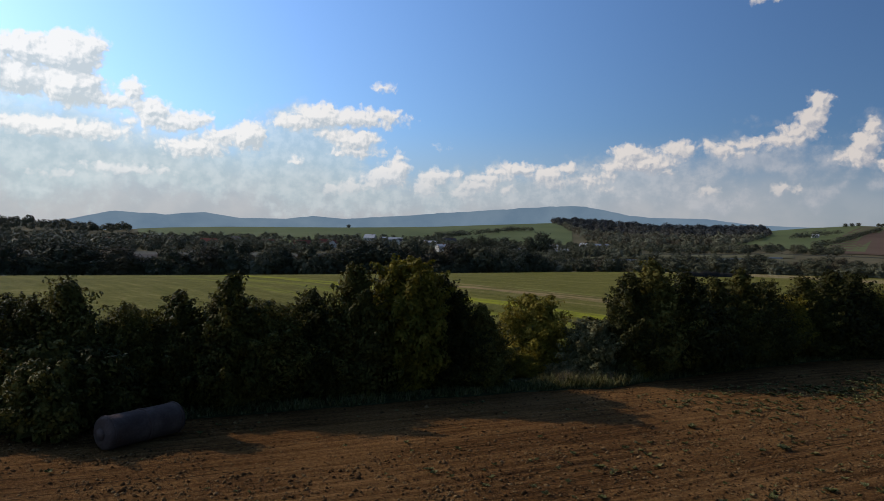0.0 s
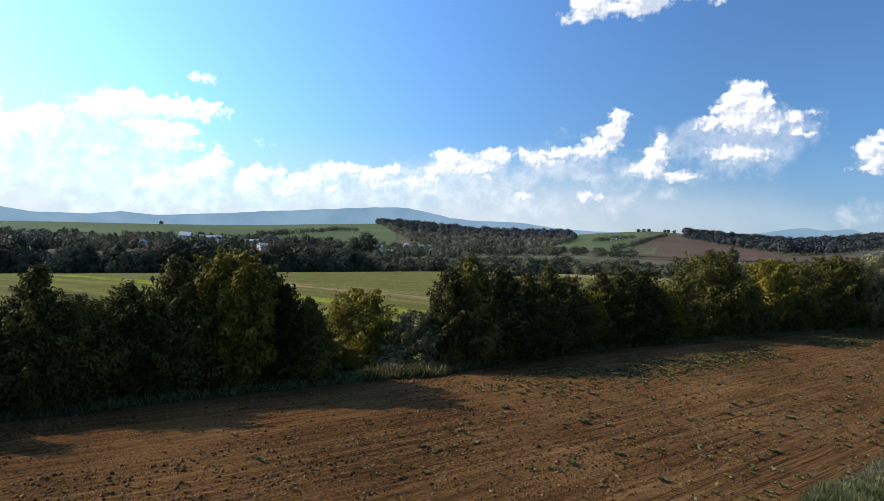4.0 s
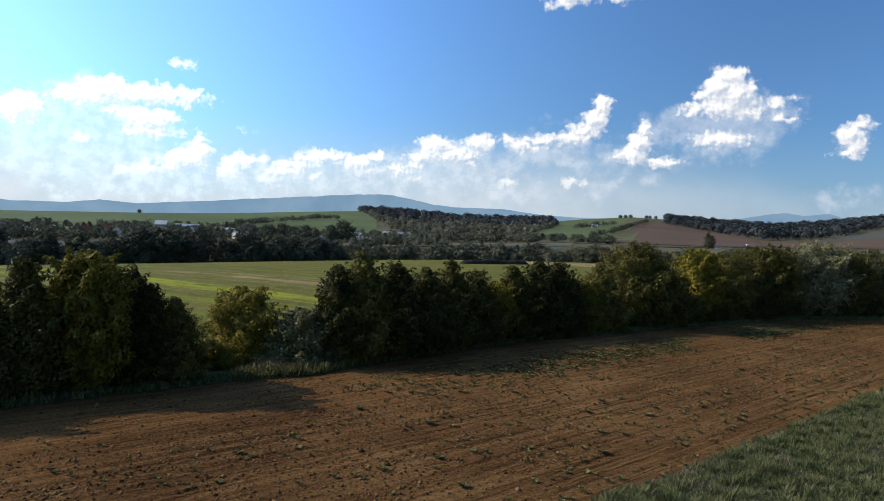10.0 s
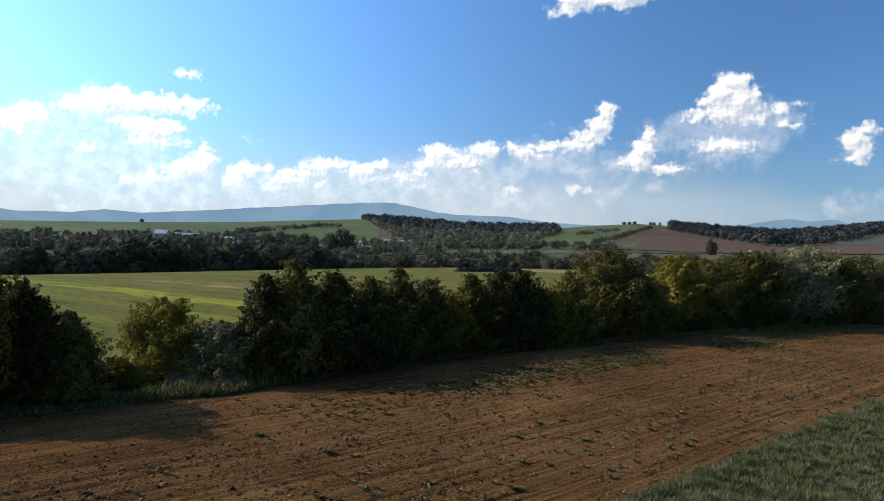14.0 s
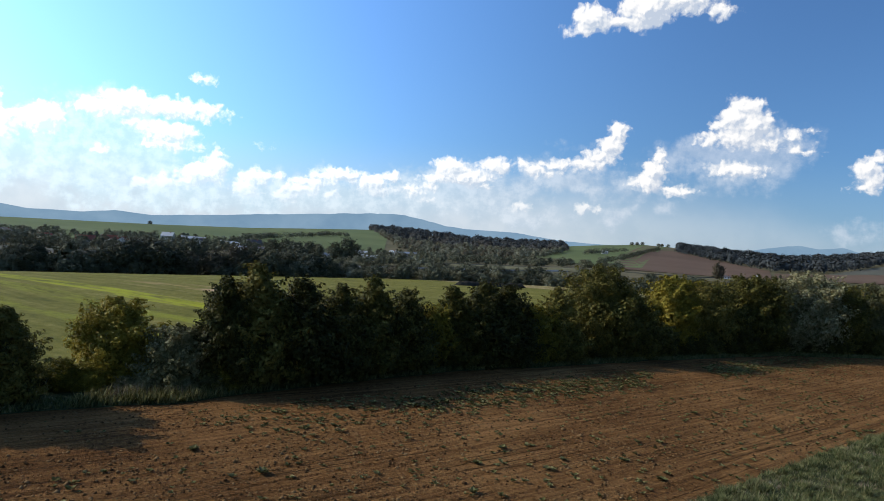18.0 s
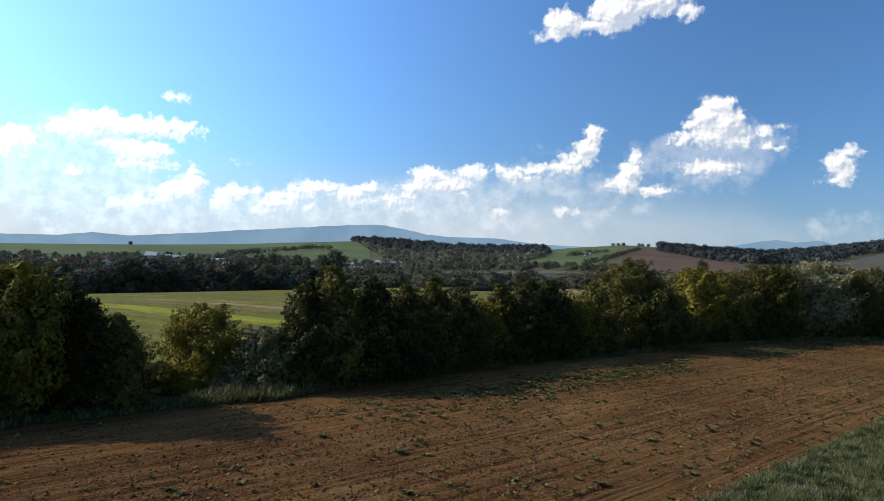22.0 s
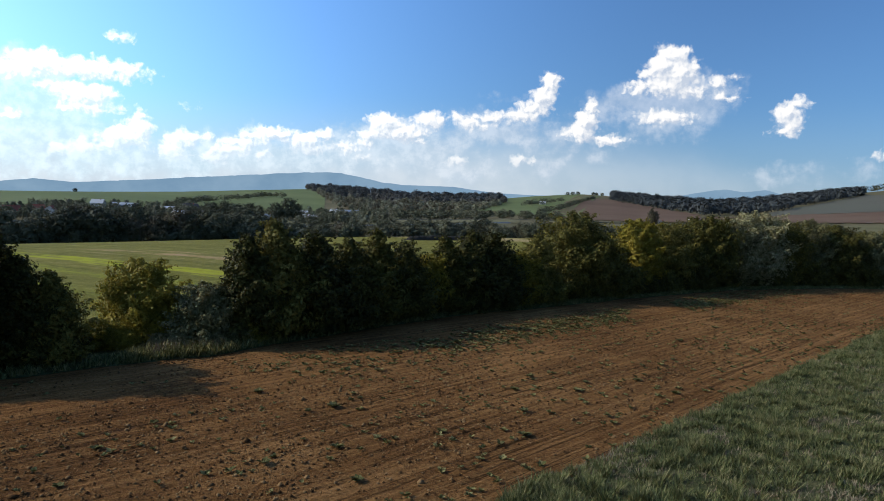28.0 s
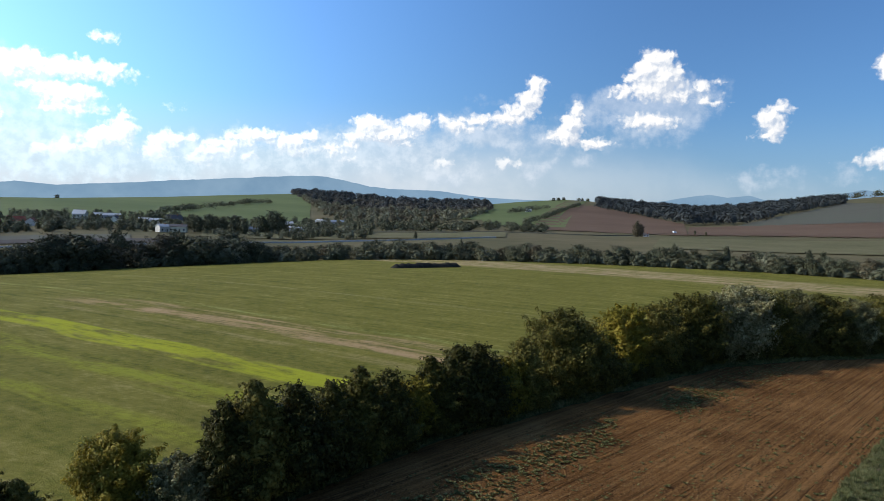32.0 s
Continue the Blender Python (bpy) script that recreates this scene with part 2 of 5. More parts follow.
def make_world():
    world = bpy.data.worlds.new("sky")
    world.use_nodes = True
    scene.world = world
    tree = world.node_tree
    tree.nodes.clear()
    g = Graph(tree)
    sky = g.node("ShaderNodeTexSky", sky_type="NISHITA", sun_disc=False)
    sky.sun_elevation, sky.sun_rotation = radians(SUN_EL), radians(SUN_AZ)
    sky.altitude, sky.air_density, sky.dust_density, sky.ozone_density = 150, 1.0, 1.8, 2.2
    way = g.node("ShaderNodeTexCoord").outputs["Generated"]
    sep = g.node("ShaderNodeSeparateXYZ")
    g.feed(sep.inputs[0], way)
    az = g.math("MULTIPLY", g.math("ARCTAN2", sep.outputs[0], sep.outputs[1]), 57.29578)
    el = g.math("MULTIPLY", g.math("ARCSINE", sep.outputs[2]), 57.29578)
    place = g.node("ShaderNodeCombineXYZ")
    g.feed(place.inputs[0], az)
    g.feed(place.inputs[1], el)
    place = place.outputs[0]
    group = cloud_group()

    def density(p):
        n = g.node("ShaderNodeGroup")
        n.node_tree = group
        g.feed(n.inputs[0], p)
        return n.outputs[0]
    here = density(place)
    towards = density(g.vec("ADD", place, (-0.17, 0.2, 0)))
    broad = density(g.vec("ADD", place, (-0.6, 0.8, 0)))
    low = g.smooth(el, 6.5, 2.5)
    # heads: crisp on top, lit from the sun's side
    cover = g.smooth(here, -0.05, 0.42)
    shade = g.math("ADD", g.math("MULTIPLY", g.math("SUBTRACT", here, towards), 1.9), g.math("MULTIPLY", g.math("SUBTRACT", here, broad), 0.45))
    shade = g.math("ADD", shade, 0.54, clamp=True)
    sunward = g.smooth(az, 22.0, -42.0)
    white = g.mix(shade, g.mix(sunward, (6.2, 6.9, 8.0), (9.4, 11.2, 12.2)), g.mix(sunward, (11.4, 11.1, 10.7), (15.5, 16.4, 16.6)))
    white = g.mix(g.math("MULTIPLY", low, 0.35), white, (7.8, 8.4, 9.0))
    cover = g.math("MULTIPLY", cover, g.math("SUBTRACT", 0.96, g.math("MULTIPLY", low, 0.6)))
    # bodies: soft grey-white masses under the heads
    bend = g.node("ShaderNodeTexNoise", noise_dimensions="2D")
    g.feed(bend.inputs["Vector"], place)
    bend.inputs["Scale"].default_value, bend.inputs["Detail"].default_value = 0.35, 4.0
    drift = g.vec("ADD", place, g.vec("SCALE", g.vec("SUBTRACT", bend.outputs["Color"], (0.5, 0.5, 0.5)), scale=3.0))
    soft = heads(g, drift, CLOUD_BODIES + CLOUD_BODIES_EAST + CLOUD_BODIES_WEST, 1.25, 0.5)
    wisp = g.noise(place, 0.9, 5.0, 0.6)
    soft = g.math("ADD", soft, g.math("MULTIPLY", g.math("SUBTRACT", wisp, 0.5), 2.2))
    haze = g.math("MULTIPLY", g.smooth(soft, -0.35, 1.1), g.math("ADD", 0.5, g.math("MULTIPLY", g.smooth(az, 24.0, 12.0), 0.14)))
    haze_tone = g.mix(g.smooth(wisp, 0.35, 0.68), g.mix(sunward, (6.0, 6.9, 8.0), (7.4, 10.2, 11.2)), g.mix(sunward, (8.3, 8.8, 9.5), (10.8, 13.2, 13.8)))
    # pale veil from the cloud bases to the horizon
    line = g.ramp(g.math("DIVIDE", g.math("ADD", az, 50.0), 100.0), [(p, (h / 20,) * 3) for p, h in ((0.0, 8.0), (0.08, 9.0), (0.25, 6.4), (0.36, 4.6), (0.5, 5.0), (0.62, 6.2), (0.7, 6.6), (0.76, 6.0), (0.84, 4.2), (0.95, 3.6))], "EASE")
    line = g.math("ADD", g.math("MULTIPLY", line, 20.0), g.math("MULTIPLY", g.math("SUBTRACT", g.noise(place, 0.22, 3.0, 0.5), 0.5), 3.0))
    veil = g.math("MULTIPLY", g.smooth(g.math("SUBTRACT", line, el), -1.5, 3.0), g.math("ADD", 0.3, g.math("MULTIPLY", g.smooth(az, 26.0, 4.0), 0.38)))
    veil_tone = g.mix(g.smooth(g.noise(place, 0.4, 4.0, 0.5), 0.35, 0.65), (6.9, 7.6, 8.4), (8.3, 8.7, 9.2))
    blue = g.mix(1.0, sky.outputs[0], (0.73, 1.1, 1.5), "MULTIPLY")
    near_sun = g.smooth(g.vec("DOT_PRODUCT", g.vec("NORMALIZE", way), tuple(aim(SUN_AZ, SUN_EL))), -0.2, 1.0)
    blue = g.vec("SCALE", blue, scale=g.math("ADD", 0.93, g.math("MULTIPLY", near_sun, 1.75)))
    mist = g.math("MULTIPLY", g.smooth(el, 10.0, 1.0), g.math("ADD", 0.42, g.math("MULTIPLY", g.smooth(az, 30.0, -20.0), 0.3)))
    blue = g.mix(mist, blue, g.mix(g.smooth(az, 10.0, 34.0), (6.9, 7.9, 8.8), (4.2, 5.7, 7.5)))
    blue = g.mix(veil, blue, veil_tone)
    blue = g.mix(haze, blue, haze_tone)
    both = g.mix(cover, blue, white)
    back = g.node("ShaderNodeBackground")
    g.feed(back.inputs[0], both)
    back.inputs[1].default_value = 0.1
    out = g.node("ShaderNodeOutputWorld")
    g.feed(out.inputs[0], back.outputs[0])


make_world()
sun_data = bpy.data.lights.new("sun", "SUN")
sun_data.energy, sun_data.angle, sun_data.color = 5.0, radians(0.53), (1.0, 0.88, 0.70)
sun = new("sun", sun_data)
sun.matrix_world = look(aim(SUN_AZ, SUN_EL) * 100, (0, 0, 0))


# ---------------------------------------------------------------- materials
def material(name, colours, scale=1.0, rough=0.9, bump=0.0, bump_scale=20.0, fine=0.35, leaf=0.0, island=0.0, stretch=None):
    """Two or three colours mixed by coarse and fine noise; bump in metres; leaf lets light through."""
    m = bpy.data.materials.new(name)
    m.use_nodes = True
    tree = m.node_tree
    tree.nodes.clear()
    g = Graph(tree)
    pos = g.node("ShaderNodeTexCoord").outputs["Object"]
    if stretch:
        pos = g.vec("MULTIPLY", pos, stretch)
    coarse = g.noise(pos, scale, 3.0)
    small = g.noise(pos, scale * 9.0, 4.0, 0.65)
    fac = g.math("ADD", g.math("MULTIPLY", coarse, 1.0 - fine), g.math("MULTIPLY", small, fine))
    if island:
        rnd = g.node("ShaderNodeNewGeometry").outputs["Random Per Island"]
        fac = g.math("ADD", g.math("MULTIPLY", fac, 1 - island), g.math("MULTIPLY", rnd, island))
    n = len(colours)
    col = g.ramp(fac, [(0.3 + 0.4 * i / max(1, n - 1), c) for i, c in enumerate(colours)])
    bsdf = g.node("ShaderNodeBsdfPrincipled")
    g.feed(bsdf.inputs["Base Color"], col)
    bsdf.inputs["Roughness"].default_value = rough
    bsdf.inputs["Specular IOR Level"].default_value = 0.5 if rough < 0.5 and not leaf else 0.04
    if bump:
        b = g.node("ShaderNodeBump")
        b.inputs["Strength"].default_value, b.inputs["Distance"].default_value = 1.0, bump
        g.feed(b.inputs["Height"], g.noise(pos, bump_scale, 5.0, 0.65))
        g.feed(bsdf.inputs["Normal"], b.outputs[0])
    surface = bsdf.outputs[0]
    if leaf:
        tr = g.node("ShaderNodeBsdfTranslucent")
        g.feed(tr.inputs[0], col)
        mixer = g.node("ShaderNodeMixShader")
        mixer.inputs[0].default_value = leaf
        g.feed(mixer.inputs[1], surface)
        g.feed(mixer.inputs[2], tr.outputs[0])
        surface = mixer.outputs[0]
    out = g.node("ShaderNodeOutputMaterial")
    g.feed(out.inputs[0], surface)
    return m


def leafage(name, colours, scale, through_light, single=0.2):
    """Leaves that vary from clump to clump, from leaf to leaf and from tree to tree."""
    m = bpy.data.materials.new(name)
    m.use_nodes = True
    m.node_tree.nodes.clear()
    g = Graph(m.node_tree)
    pos = g.node("ShaderNodeTexCoord").outputs["Object"]
    clump = g.noise(pos, scale, 3.0, 0.6)
    leaf = g.node("ShaderNodeNewGeometry").outputs["Random Per Island"]
    whole = g.node("ShaderNodeObjectInfo").outputs["Random"]
    fac = g.math("ADD", g.math("MULTIPLY", clump, 0.82 - single), g.math("ADD", g.math("MULTIPLY", leaf, single), g.math("MULTIPLY", whole, 0.18)))
    col = g.ramp(fac, [(0.3, colours[0]), (0.5, colours[1]), (0.7, colours[2])])
    bsdf = g.node("ShaderNodeBsdfPrincipled")
    g.feed(bsdf.inputs["Base Color"], col)
    bsdf.inputs["Roughness"].default_value = 0.6
    bsdf.inputs["Specular IOR Level"].default_value = 0.08
    glow = g.node("ShaderNodeBsdfTranslucent")
    g.feed(glow.inputs[0], col)
    mixer = g.node("ShaderNodeMixShader")
    mixer.inputs[0].default_value = through_light
    g.feed(mixer.inputs[1], bsdf.outputs[0])
    g.feed(mixer.inputs[2], glow.outputs[0])
    g.feed(g.node("ShaderNodeOutputMaterial").inputs[0], mixer.outputs[0])
    return m


M = {
    "land": material("pasture and stubble", [(0.054, 0.053, 0.022), (0.084, 0.07, 0.034), (0.12, 0.094, 0.05)], 0.006, fine=0.4),
    "hill_green": material("winter crop", [(0.066, 0.082, 0.03), (0.082, 0.096, 0.035), (0.102, 0.112, 0.044)], 0.004, fine=0.3),
    "hill_brown": material("far ploughed soil", [(0.07, 0.043, 0.027), (0.09, 0.056, 0.035), (0.105, 0.069, 0.044)], 0.006, fine=0.3),
    "hill_tan": material("stubble", [(0.056, 0.054, 0.04), (0.074, 0.069, 0.05), (0.068, 0.07, 0.047)], 0.006, fine=0.3),
    "bark": material("bark", [(0.05, 0.04, 0.03), (0.12, 0.095, 0.07)], 6.0, bump=0.01, bump_scale=30),
    "leaf_dark": leafage("dark alder leaves", [(0.017, 0.017, 0.003), (0.05, 0.045, 0.009), (0.125, 0.104, 0.022)], 0.9, 0.2),
    "leaf_mid": leafage("green leaves", [(0.027, 0.027, 0.005), (0.077, 0.066, 0.012), (0.17, 0.136, 0.03)], 0.9, 0.24),
    "leaf_yellow": leafage("yellowing leaves", [(0.054, 0.05, 0.006), (0.14, 0.112, 0.013), (0.26, 0.195, 0.028)], 0.9, 0.3),
    "leaf_silver": leafage("silvery willow leaves", [(0.054, 0.05, 0.017), (0.125, 0.112, 0.044), (0.29, 0.25, 0.125)], 0.9, 0.2),
    "leaf_far": leafage("distant leaves", [(0.031, 0.034, 0.018), (0.064, 0.064, 0.034), (0.11, 0.104, 0.058)], 0.16, 0.05, 0.08),
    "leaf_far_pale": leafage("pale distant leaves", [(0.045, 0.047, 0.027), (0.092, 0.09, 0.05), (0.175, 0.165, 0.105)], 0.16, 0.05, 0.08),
    # Both woodland base colours include the greying of distance haze.
    "wood_brown": leafage("thin brown woodland greyed by haze", [(0.05, 0.045, 0.037), (0.078, 0.069, 0.053), (0.112, 0.098, 0.073)], 0.05, 0.03, 0.06),
    "wood_far": leafage("autumn woodland greyed by haze", [(0.02, 0.024, 0.024), (0.034, 0.037, 0.034), (0.055, 0.055, 0.048)], 0.05, 0.03, 0.06),
    "leaf_far_brown": leafage("browning distant leaves", [(0.044, 0.038, 0.023), (0.076, 0.062, 0.034), (0.115, 0.092, 0.05)], 0.16, 0.05, 0.08),
}


# ---------------------------------------------------------------- the lie of the land
HUB = (0.0, -43.0)
FAR_EDGE = [(-60, 270), (-20, 277), (-10, 300), (0, 328), (8, 338), (60, 338)]
FOOT_R = [(-60, 620), (-25, 640), (0, 700), (12, 800), (30, 720), (60, 720)]
FOOT_EL = [(-60, -2.6), (-42, -2.2), (-21.7, -1.79), (-16, -1.45), (-10, -1.2), (-1, -1.3), (6.7, -0.8), (14.5, -0.4), (20, -0.5), (25, -0.65), (30, -0.43), (37, -0.28), (43, 0.0), (60, 0.3)]
RIDGE_R = [(-60, 1300), (-40, 1350), (-33, 1400), (-18, 1450), (-6, 2300), (2, 2700), (14, 2300), (20, 3000), (60, 3000)]
RIDGE_EL = [(-60, 0.4), (-45, 0.0), (-36, -0.35), (-31.6, 0.02), (-27.5, 0.25), (-23, 0.42), (-18, 0.60), (-14.5, 0.82), (-10.8, 1.05), (-6.7, 1.38), (-1.5, 1.74), (2, 1.80), (5.7, 1.50), (9.3, 1.45),
            (14.3, 1.55), (16.7, 1.84), (20.3, 2.15), (23.5, 2.05), (28, 1.72), (30.6, 1.62), (33, 1.75), (36, 2.2), (39.6, 2.6), (43, 3.0), (60, 3.4)]
EYE_Z = 17.6


def curve_at(table, x):
    """Value between the knots of a table, with eased steps."""
    if x <= table[0][0]:
        return table[0][1]
    for (a, u), (b, v) in zip(table, table[1:]):
        if x <= b:
            return u + (v - u) * (x - a) / (b - a)
    return table[-1][1]


def ease(x):
    x = min(1.0, max(0.0, x))
    return x * x * (3 - 2 * x)


HEDGE = [(-400, -330), (-60, -48), (-30, -24), (-22, -17.5), (-7, -5.5), (-4.5, -3.9), (-2.5, -2.9), (0, 0), (14.5, 14.4), (22, 19), (35.5, 28.7), (57, 42), (74, 47), (84, 48), (130, 54), (400, 70)]


def hedge_y(x):
    return curve_at(HEDGE, x)


def land(x, y):
    """Height of the ground."""
    dx, dy = x - HUB[0], y - HUB[1]
    r, az = math.hypot(dx, dy), math.degrees(math.atan2(dx, dy))
    if abs(az) > 75:
        return 0.0
    fade = ease((75 - abs(az)) / 15)
    d = max(0.0, (y - hedge_y(x) - 4) * 0.8)
    meadow = (0.041 * x - 4.1) * min(1.0, d / 270) ** 2
    edge = curve_at(FAR_EDGE, az) + 15
    if r < edge:
        return meadow * fade
    rf, rr = curve_at(FOOT_R, az), curve_at(RIDGE_R, az)
    ex, ey = HUB[0] + edge * math.sin(radians(az)), HUB[1] + edge * math.cos(radians(az))
    z0 = (0.041 * ex - 4.1) * min(1.0, max(0.0, (ey - hedge_y(ex) - 4) * 0.8) / 270) ** 2
    z1 = EYE_Z + rf * math.tan(radians(curve_at(FOOT_EL, az)))
    z2 = EYE_Z + rr * math.tan(radians(curve_at(RIDGE_EL, az)))
    if r < rf:
        return (z0 + (z1 - z0) * (r - edge) / (rf - edge)) * fade
    if r < rr:
        k = (r - rf) / (rr - rf)
        return (z1 + (z2 - z1) * (k * 0.6 + 0.4 * ease(k))) * fade
    return (z2 * (1 - 0.75 * ease((r - rr) / (4500 - rr)))) * fade


def polar(az, r):
    return HUB[0] + r * math.sin(radians(az)), HUB[1] + r * math.cos(radians(az))


def on_land(az, r, up=0.0):
    x, y = polar(az, r)
    return Vector((x, y, land(x, y) + up))


def mesh_of(name, verts, faces, mats=(), smooth=True):
    me = bpy.data.meshes.new(name)
    me.from_pydata([tuple(v) for v in verts], [], faces)
    for m in mats:
        me.materials.append(m)
    if smooth:
        me.polygons.foreach_set("use_smooth", [True] * len(me.polygons))
    me.update()
    return me


def sheet(name, rows, mat, label, category, kind="structure"):
    """A grid of points as one draped surface."""
    n, w = len(rows), len(rows[0])
    faces = [(i * w + j, i * w + j + 1, (i + 1) * w + j + 1, (i + 1) * w + j) for i in range(n - 1) for j in range(w - 1)]
    ob = new(name, mesh_of(name, [p for r in rows for p in r], faces, [mat]))
    return tagged(ob, label, category, kind=kind)


# One ground sheet: rings round the hub out to the horizon.
radii = [0.0, 15, 30, 45] + [60 + 20 * i for i in range(20)] + [480 + 40 * i for i in range(30)] + [1700 + 80 * i for i in range(36)]
azimuths = [-180 + 5 * i for i in range(22)] + [-70 + 0.7 * i for i in range(201)] + [75 + 5 * i for i in range(22)]
rows = []
for r in radii:
    row = []
    for a in azimuths:
        x, y = polar(a, r)
        row.append((x, y, land(x, y) - 0.12 if r < 420 else land(x, y) - 0.45))
    rows.append(row)
ground = sheet("ground", rows, M["land"], "rolling farmland with pale stubble and pasture", "ground")


def draped(name, corner_rows, steps, mat, label, up=0.25, category="field"):
    """A field on the far slopes, between a lower and an upper edge given as (azimuth, distance)."""
    lower, upper = corner_rows
    rows = []
    for j in range(steps + 1):
        k, row = j / steps, []
        for (a0, r0), (a1, r1) in zip(lower, upper):
            row.append(on_land(a0 + (a1 - a0) * k, r0 + (r1 - r0) * k, up))
        rows.append(row)
    return sheet(name, rows, mat, label, category)


def spread(az0, az1, n, dist):
    return [(az0 + (az1 - az0) * i / n, dist(az0 + (az1 - az0) * i / n)) for i in range(n + 1)]


# Mountain range far behind the hills.
MOUNTAIN = [(-60, 0.6), (-46, -0.6), (-42.5, 0.0), (-39.1, 0.5), (-35.5, 1.42), (-32, 1.32), (-29.2, 1.65), (-26.7, 1.32), (-23.2, 1.4), (-20.8, 1.72), (-18.3, 1.6), (-13.3, 2.08), (-10.8, 2.35), (-6, 2.82),
            (-2.5, 3.15), (0, 3.32), (1.2, 3.28), (2.9, 3.0), (4.5, 2.66), (6.5, 2.55), (10.2, 2.55), (13.9, 2.15), (16.7, 2.1), (18.9, 2.1), (22, 1.9), (27.2, 2.2), (28.8, 2.52), (30.2, 2.78), (31.2, 2.92), (32.6, 2.72), (34.1, 2.92), (35.2, 2.6), (36.7, 2.7), (39.6, 3.05), (41.3, 3.45), (43, 3.15), (60, 3.0)]
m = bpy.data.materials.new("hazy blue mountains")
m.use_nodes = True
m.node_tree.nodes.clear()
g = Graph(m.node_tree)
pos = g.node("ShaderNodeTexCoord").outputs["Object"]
# The range glows by itself, with the distance haze in its emission colour.
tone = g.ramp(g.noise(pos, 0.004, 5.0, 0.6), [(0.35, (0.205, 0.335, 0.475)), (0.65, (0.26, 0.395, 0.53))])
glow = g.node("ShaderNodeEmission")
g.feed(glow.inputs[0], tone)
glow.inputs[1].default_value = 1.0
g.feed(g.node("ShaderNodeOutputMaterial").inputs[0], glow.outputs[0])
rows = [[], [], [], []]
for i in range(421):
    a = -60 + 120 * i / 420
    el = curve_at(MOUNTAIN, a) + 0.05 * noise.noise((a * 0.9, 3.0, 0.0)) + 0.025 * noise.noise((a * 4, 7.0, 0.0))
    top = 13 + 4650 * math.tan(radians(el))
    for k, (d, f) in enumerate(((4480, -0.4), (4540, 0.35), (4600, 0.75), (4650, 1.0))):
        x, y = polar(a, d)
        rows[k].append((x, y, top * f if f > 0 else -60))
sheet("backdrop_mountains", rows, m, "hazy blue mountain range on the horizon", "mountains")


# ---------------------------------------------------------------- plants
def part(name, me, parent, label=""):
    ob = new(name, me)
    ob.parent = parent
    if label:
        ob["label"] = label
    return ob


def tube(path, radii, sides=7):
    """Vertices and faces of a tapered limb along a path."""
    verts, faces = [], []
    for i, (p, r) in enumerate(zip(path, radii)):
        a = path[min(i + 1, len(path) - 1)] - path[max(i - 1, 0)]
        q = a.to_track_quat("Z", "Y")
        for j in range(sides):
            w = 2 * math.pi * j / sides
            verts.append(p + q @ Vector((math.cos(w) * r, math.sin(w) * r, 0)))
    for i in range(len(path) - 1):
        for j in range(sides):
            k = (j + 1) % sides
            faces.append((i * sides + j, i * sides + k, (i + 1) * sides + k, (i + 1) * sides + j))
    faces.append(tuple(range((len(path) - 1) * sides, len(path) * sides)))
    return verts, faces


def leaves_mesh(name, places, outs, sizes, mat, rng, droop=0.25, slim=0.55, wild=0.32):
    """Many small folded leaves: four corners each, bent along the rib."""
    n = len(places)
    face = outs + rng.normal(0, wild, (n, 3))     # blades mostly face out of their clump
    face[:, 2] += 0.25
    d = np.cross(face, rng.normal(0, 1, (n, 3)))
    d[:, 2] -= droop * rng.random(n)
    d /= np.linalg.norm(d, axis=1, keepdims=True) + 1e-9
    side = np.cross(d, face)
    side /= np.linalg.norm(side, axis=1, keepdims=True) + 1e-9
    nrm = np.cross(side, d)
    s = sizes[:, None]
    base, tip = places - d * s * 0.5, places + d * s * 0.5
    left = places + side * s * slim * 0.5 + nrm * s * 0.12
    right = places - side * s * slim * 0.5 + nrm * s * 0.12
    verts = np.stack([base, left, tip, right], axis=1).reshape(-1, 3)
    me = bpy.data.meshes.new(name)
    me.vertices.add(4 * n)
    me.vertices.foreach_set("co", verts.ravel())
    me.loops.add(6 * n)
    idx = np.arange(n)[:, None] * 4
    me.loops.foreach_set("vertex_index", (idx + np.array([[0, 1, 2, 0, 2, 3]])).ravel())
    me.polygons.add(2 * n)
    me.polygons.foreach_set("loop_start", np.arange(2 * n) * 3)
    me.materials.append(mat)
    me.update()
    me.validate()
    return me


def crown_points(rng, clumps, count, height):
    """Leaf places and outward ways on a set of leafy clumps (centre, radii)."""
    c = np.array([k[0] for k in clumps], float)
    r = np.array([k[1] for k in clumps], float)
    w = r[:, 0] * r[:, 1] + r[:, 1] * r[:, 2]
    pick = rng.choice(len(clumps), count, p=w / w.sum())
    v = rng.normal(0, 1, (count, 3))
    v[:, 2] += 0.35                               # fuller on top of each clump
    v /= np.linalg.norm(v, axis=1, keepdims=True)
    k = 0.72 + 0.42 * rng.random((count, 1)) ** 0.8
    p = c[pick] + v * r[pick] * k
    away = p - np.array([[0, 0, height * 0.4]])
    away /= np.linalg.norm(away, axis=1, keepdims=True) + 1e-9
    return p, v + 0.35 * away


# Profiles: half width of the crown, as a share of its widest, from its foot to its tip.
SHAPES = {
    "alder": [(0.0, 0.92), (0.12, 1.0), (0.35, 0.86), (0.55, 0.64), (0.75, 0.4), (0.9, 0.2), (1.0, 0.05)],
    "round": [(0.0, 0.7), (0.2, 0.98), (0.5, 1.0), (0.75, 0.82), (0.92, 0.5), (1.0, 0.2)],
    "shrub": [(0.0, 0.9), (0.3, 1.0), (0.6, 0.9), (0.85, 0.6), (1.0, 0.25)],
    "poplar": [(0.0, 0.6), (0.2, 0.95), (0.5, 1.0), (0.8, 0.7), (1.0, 0.15)],
}


